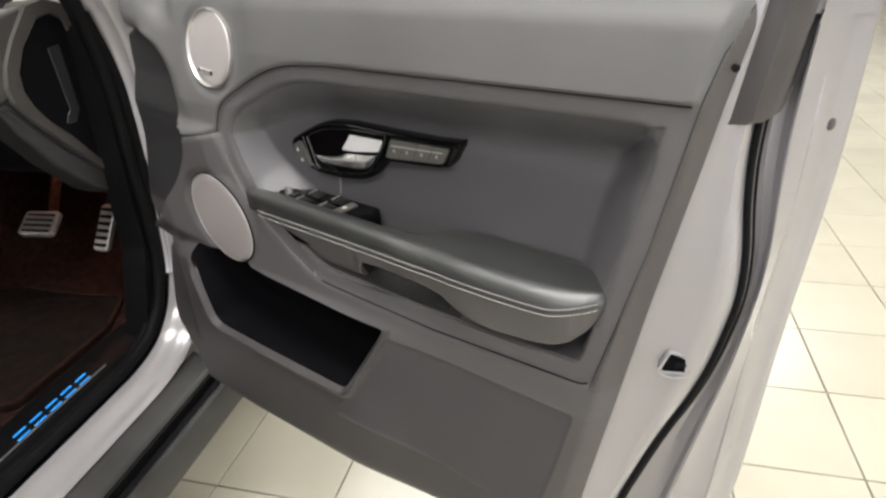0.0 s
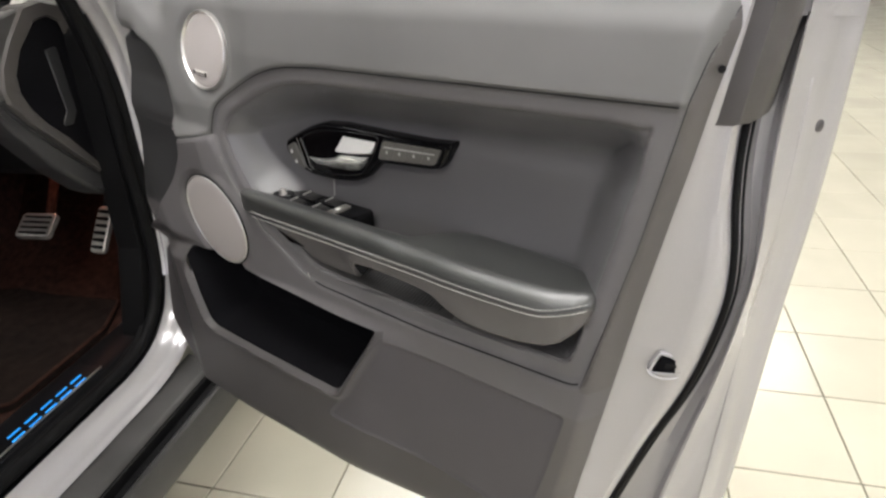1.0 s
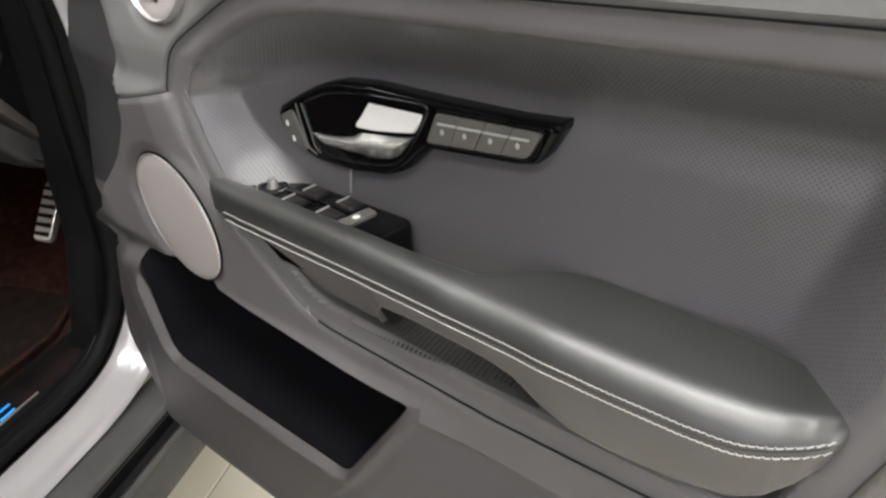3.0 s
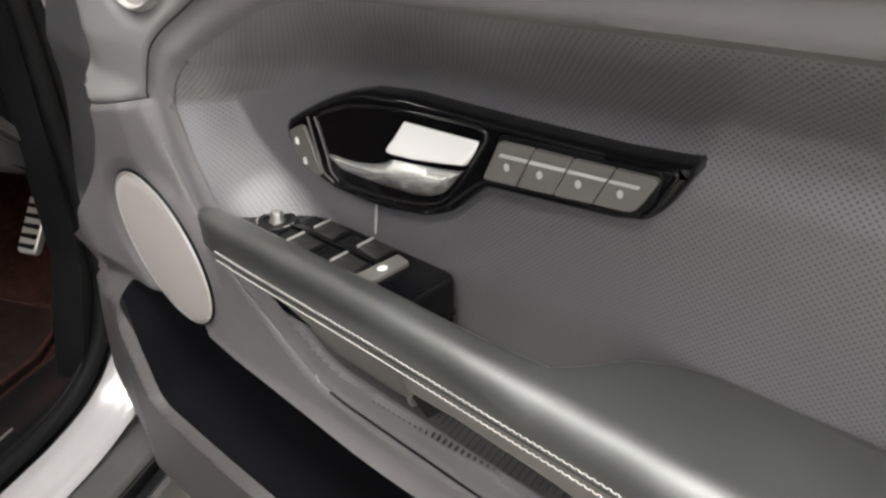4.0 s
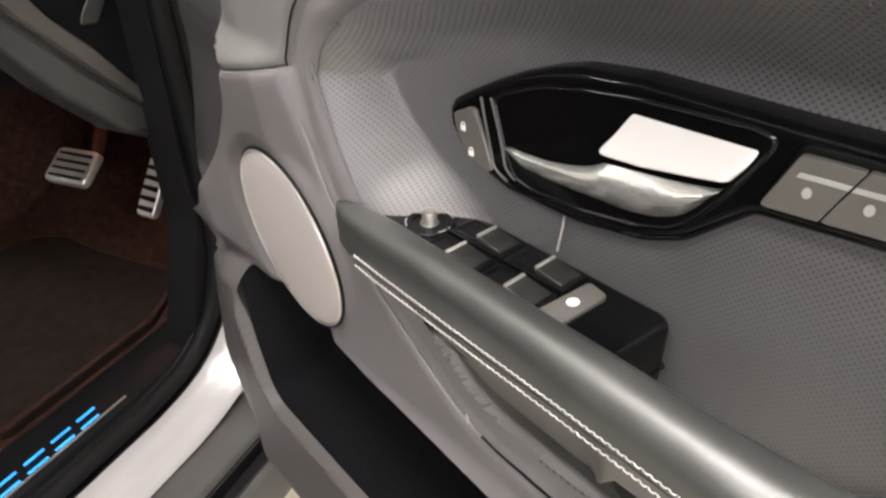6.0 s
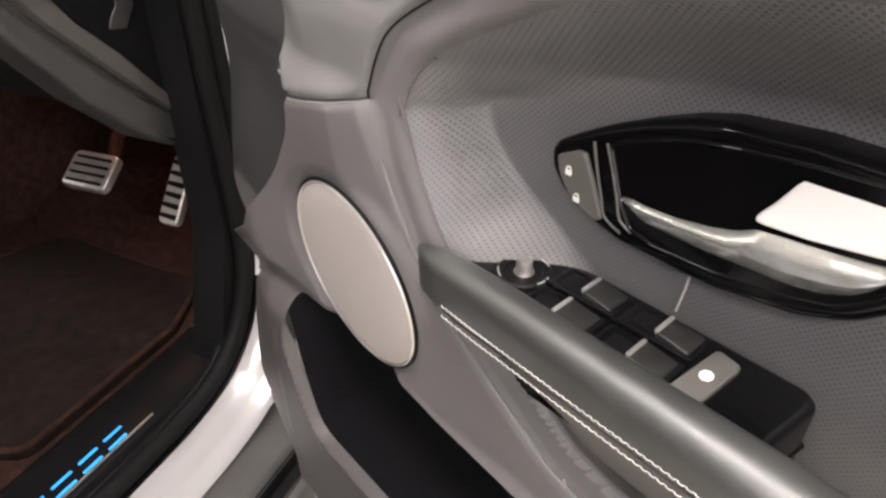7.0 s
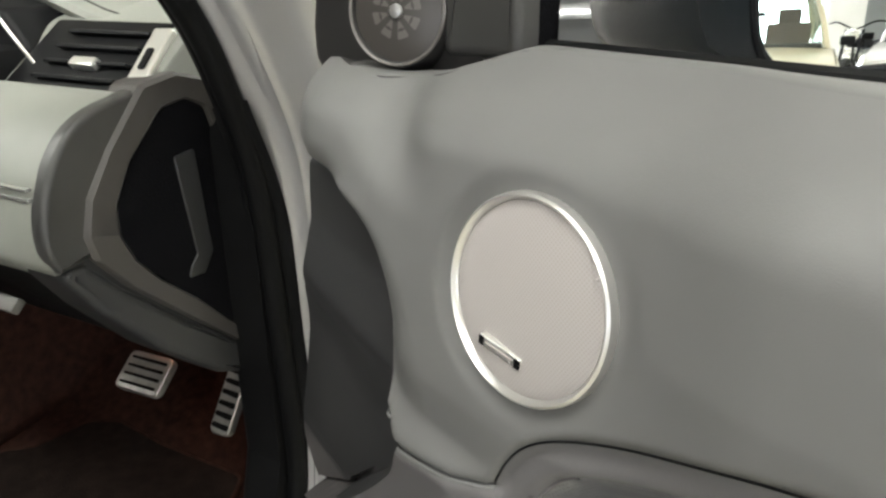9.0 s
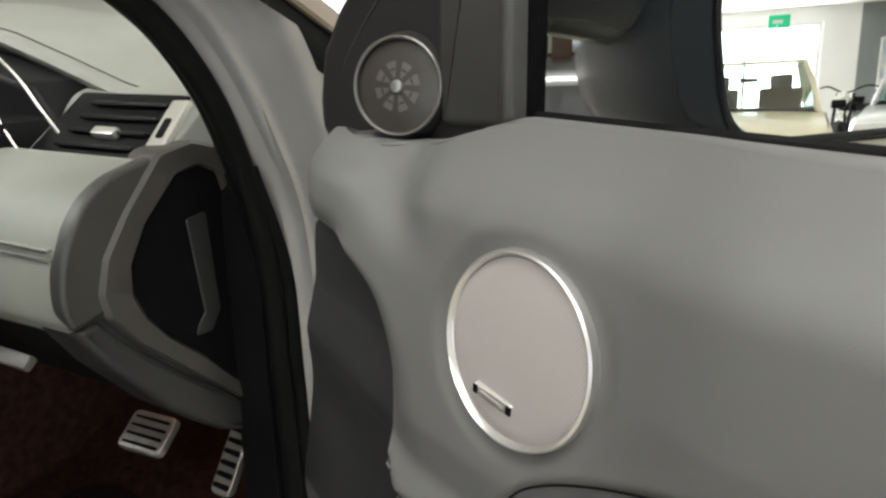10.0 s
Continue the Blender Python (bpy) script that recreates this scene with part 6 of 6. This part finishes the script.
def saloon(name, at, turn, coat_paint, label, w=0.81):
    """A small three-box saloon, its nose along +x of its own axes."""
    m = pose(*at, 0, 0, turn)
    ob = thing(name, at, label, "car", "cars on show")

    def put(n, shape, mat, parent=ob, lab="", smooth=True):
        return part(n, moved(shape, m), mat, parent, lab, smooth)

    rows = []
    for x, half, low, high in ((2.12, 0.60, 0.36, 0.66), (2.08, 0.74, 0.30, 0.74), (1.9, w - 0.02, 0.22, 0.80), (1.2, w, 0.20, 0.86), (0.75, w, 0.20, 0.91), (-0.5, w, 0.20, 0.92), (-1.4, w, 0.21, 0.92), (-2.0, w - 0.04, 0.28, 0.88), (-2.15, w - 0.12, 0.36, 0.80)):
        ring = rounded([(-half, low), (half, low), (half + 0.015, (low + high) / 2), (half - 0.06, high), (0, high + 0.025), (-half + 0.06, high), (-half - 0.015, (low + high) / 2)], [0.05, 0.05, 0.1, 0.05, 0.6, 0.05, 0.1], 5)
        rows.append([(x, a, b) for a, b in ring])
    body = put("body", stack(rows, cap_first=True), coat_paint)
    put("roof", slab(rounded([(0.05, -0.56), (0.02, 0.56), (-1.05, 0.55), (-1.05, -0.55)], 0.08), 1.43, 1.47, 0.02, to=lambda a, h, b: Vector((a, b, h))), coat_paint)
    for s in (-1, 1):
        put("pillar", tube([(0.74, s * 0.69, 0.90), (0.4, s * 0.63, 1.20), (0.04, s * 0.56, 1.44)], 0.028, 8), coat_paint)
        put("pillar", tube([(-0.45, s * 0.70, 0.92), (-0.47, s * 0.57, 1.44)], 0.03, 8), coat_paint)
        put("pillar", tube([(-1.5, s * 0.68, 0.93), (-1.05, s * 0.55, 1.44)], 0.05, 8), coat_paint)
        lamp = put("headlight", turned([(0.085, -0.03), (0.085, 0.01), (0.06, 0.025), (0.001, 0.032)], (2.09, s * 0.55, 0.61), (1, 0, 0), 24), lamp_glass)
        put("indicator", block((0.05, 0.12, 0.07), pose(2.08, s * 0.68, 0.47), 0.01), amber)
        for x in (1.38, -1.22):
            wheel = put("wheel", turned([(0.20, -0.09), (0.30, -0.085), (0.31, -0.05), (0.31, 0.05), (0.30, 0.085), (0.20, 0.09)], (x, s * 0.70, 0.31), (0, 1, 0), 36, cap=False), tyre)
            put("rim", turned([(0.20, 0.07), (0.15, 0.085), (0.06, 0.06), (0.001, 0.07)], (x, s * 0.70, 0.31), (0, s, 0), 28), lamp_glass, wheel)
        put("door_mirror", block((0.08, 0.13, 0.09), pose(0.62, s * 0.86, 0.98), 0.02), satin_black)
        seat = put("front_seat", join(block((0.14, 0.46, 0.62), pose(-0.32, s * 0.34, 0.86, 0, -14, 0), 0.04), block((0.09, 0.24, 0.16), pose(-0.40, s * 0.34, 1.24), 0.03)), seat_cloth)
        p = put("side_window", slab(rounded([(0.66, 0.93), (0.02, 1.425), (-1.0, 1.425), (-1.35, 0.93)], 0.03), s * 0.64, s * 0.636, 0.0005), car_pane)
        p.visible_shadow = False
    p = put("windscreen", stack([[(0.74, a, 0.905) for a in (-0.66, 0, 0.66)], [(0.40, a * 0.92, 1.20) for a in (-0.66, 0, 0.66)], [(0.05, a, 1.44) for a in (-0.55, 0, 0.55)]], cap_last=False, closed=False), car_pane)
    p.visible_shadow = False
    put("screen_frame", tube([(0.755, a, 0.905) for a in np.linspace(-0.68, 0.68, 9)], 0.014, 6), rubber)
    for a in (-0.25, 0.3):
        put("wiper", tube([(0.77, a, 0.915), (0.70, a + 0.42, 0.955)], 0.008, 6), rubber)
    put("inner_mirror", block((0.02, 0.2, 0.05), pose(0.14, 0, 1.26), 0.008), satin_black)
    put("steering_wheel", tube([(0.22 + 0.06 * math.sin(g), 0.34 + 0.19 * math.cos(g), 0.98 + 0.19 * math.sin(g)) for g in np.linspace(0, 2 * math.pi, 25)[:-1]], 0.015, 8, closed=True), satin_black)
    put("dash", block((0.3, 1.3, 0.16), pose(0.5, 0, 0.88), 0.03), satin_black)
    put("grille", block((0.03, 0.7, 0.14), pose(2.10, 0, 0.60), 0.01), satin_black)
    put("bumper", slab(rounded([(2.0, -0.80), (2.22, -0.70), (2.25, 0), (2.22, 0.70), (2.0, 0.80)], 0.05), 0.36, 0.46, 0.02, to=lambda a, h, b: Vector((a, b, h))), chrome)
    put("bonnet_line", tube([(0.82, -0.74, 0.905), (1.9, -0.70, 0.815)], 0.004, 6), rubber)
    put("bonnet_line", tube([(0.82, 0.74, 0.905), (1.9, 0.70, 0.815)], 0.004, 6), rubber)
    return ob


BEIGE = (0.66, 0.60, 0.42)
beige_paint = material("beige_paint", BEIGE, 0.3, coat=0.6)
mottle(beige_paint, 3, 0.97, 1.03, BEIGE)
white_paint = material("white_paint", (0.75, 0.75, 0.76), 0.25, coat=0.7)
mottle(white_paint, 3, 0.97, 1.02, (0.75, 0.75, 0.76))
saloon("parked_saloon", (7.1, 1.50, 0), 187, beige_paint, "older beige saloon car facing the open door across the tiles")
saloon("white_saloon", (8.9, 3.98, 0), 200, white_paint, "white saloon car parked beside the motorcycle")
dark_paint = material("dark_grey_paint", (0.05, 0.052, 0.056), 0.28, coat=0.6)
mottle(dark_paint, 3, 0.97, 1.03, (0.05, 0.052, 0.056))
saloon("dark_saloon", (-4.7, 5.7, 0), 130, dark_paint, "dark grey saloon car parked near the side window")

# motorcycle between them
bike = thing("motorcycle", (10.9, 3.40, 0), "black and chrome motorcycle parked in front of the grey wall", "motorcycle")
bm_pose = pose(10.9, 3.40, 0, 0, 0, 205)
for x in (-0.7, 0.72):
    w = part("wheel", moved(turned([(0.24, -0.05), (0.31, -0.045), (0.325, 0), (0.31, 0.045), (0.24, 0.05)], (x, 0, 0.325), (0, 1, 0), 32, cap=False), bm_pose), tyre, bike)
    part("spokes", moved(join(*[tube([(x, 0, 0.325), (x + 0.25 * math.cos(g), 0, 0.325 + 0.25 * math.sin(g))], 0.008, 5) for g in np.linspace(0, 2 * math.pi, 9)[:-1]]), bm_pose), chrome, w)
part("fuel_tank", moved(slab(rounded([(0.35, 0.78), (0.30, 0.98), (-0.1, 0.92), (-0.15, 0.80)], 0.06), -0.13, 0.13, 0.05), bm_pose), satin_black, bike)
part("saddle", moved(slab(rounded([(-0.1, 0.76), (-0.1, 0.86), (-0.7, 0.88), (-0.75, 0.80)], 0.04), -0.12, 0.12, 0.03), bm_pose), satin_black, bike)
part("engine", moved(join(block((0.42, 0.3, 0.36), pose(0.08, 0, 0.52), 0.03), *[block((0.3, 0.34, 0.012), pose(0.1, 0, 0.56 + 0.035 * k), 0.003) for k in range(6)]), bm_pose), chrome, bike)
for s in (-0.11, 0.11):
    part("fork", moved(tube([(0.72, s, 0.33), (0.45, s, 1.05)], 0.024, 8), bm_pose), satin_black, bike)
    part("exhaust", moved(tube([(0.25, s, 0.5), (0.3, s * 1.4, 0.3), (-0.2, s * 1.5, 0.26), (-0.9, s * 1.6, 0.30)], 0.035, 8), bm_pose), chrome, bike)
part("handlebar", moved(tube(spline([(0.28, -0.4, 1.14), (0.42, -0.25, 1.16), (0.45, 0, 1.06), (0.42, 0.25, 1.16), (0.28, 0.4, 1.14)], 6), 0.014, 8), bm_pose), satin_black, bike)
part("headlamp", moved(turned([(0.05, -0.1), (0.09, -0.04), (0.10, 0.02), (0.001, 0.03)], (0.58, 0, 0.98), (1, 0, 0), 20), bm_pose), chrome, bike)
part("frame_tubes", moved(join(tube([(0.45, 0, 1.0), (0.3, 0, 0.35), (-0.4, 0, 0.32), (-0.7, 0, 0.325)], 0.02, 6), tube([(0.4, 0, 0.9), (-0.2, 0, 0.75), (-0.7, 0, 0.85)], 0.02, 6)), bm_pose), satin_black, bike)

# ---- floor tiles ----
TILE_LONG, TILE_WIDE, JOINT = 0.303, 0.292, 0.0042
lay = pose(0, 0, 0, 0, 0, 22.6) @ pose(0.644, 1.276, 0)
tile_mesh = bpy.data.meshes.new("tile")
t_half, t_wide = (TILE_LONG - JOINT) / 2, (TILE_WIDE - JOINT) / 2
square = rounded([(-t_wide, -t_half), (t_wide, -t_half), (t_wide, t_half), (-t_wide, t_half)], 0.002, 2)
tv, tf = slab(square, -0.006, 0.0, 0.0012, to=flat, steps=1)
tile_mesh.from_pydata([tuple(v) for v in tv], [], tf[1:])
tile_mesh.materials.append(tile_glaze)
rest_v, rest_f = [], []
for i in range(-55, 56):
    for j in range(-50, 51):
        at = lay @ Vector(((i + 0.5) * TILE_WIDE, (j + 0.5) * TILE_LONG, 0))
        if not (-8.7 < at.x < 13.7 and -6.5 < at.y < 11.2):
            continue
        if -9 <= i <= 6 and -5 <= j <= 11:
            ob = new("tile", tile_mesh)
            ob.parent = floor
            lift = random.uniform(-0.0004, 0.0004)
            ob.matrix_basis = Matrix.Translation(-LOC[floor]) @ Matrix.Translation((at.x, at.y, lift)) @ pose(0, 0, 0, random.uniform(-0.08, 0.08), random.uniform(-0.08, 0.08), 22.6)
        else:
            n = len(rest_v)
            m = Matrix.Translation(at) @ pose(0, 0, 0, 0, 0, 22.6)
            rest_v += [tuple(m @ Vector(v)) for v in tv]
            rest_f += [[k + n for k in f] for f in tf[1:]]
far_me = bpy.data.meshes.new("far_tiles")
far_me.from_pydata(rest_v, [], rest_f)
far_me.materials.append(tile_glaze)
far_tiles = new("far_tiles", far_me)
far_tiles.parent = floor
far_tiles.location = -LOC[floor]
tagged(far_tiles, "cream floor tiles further off", kind="stuff")
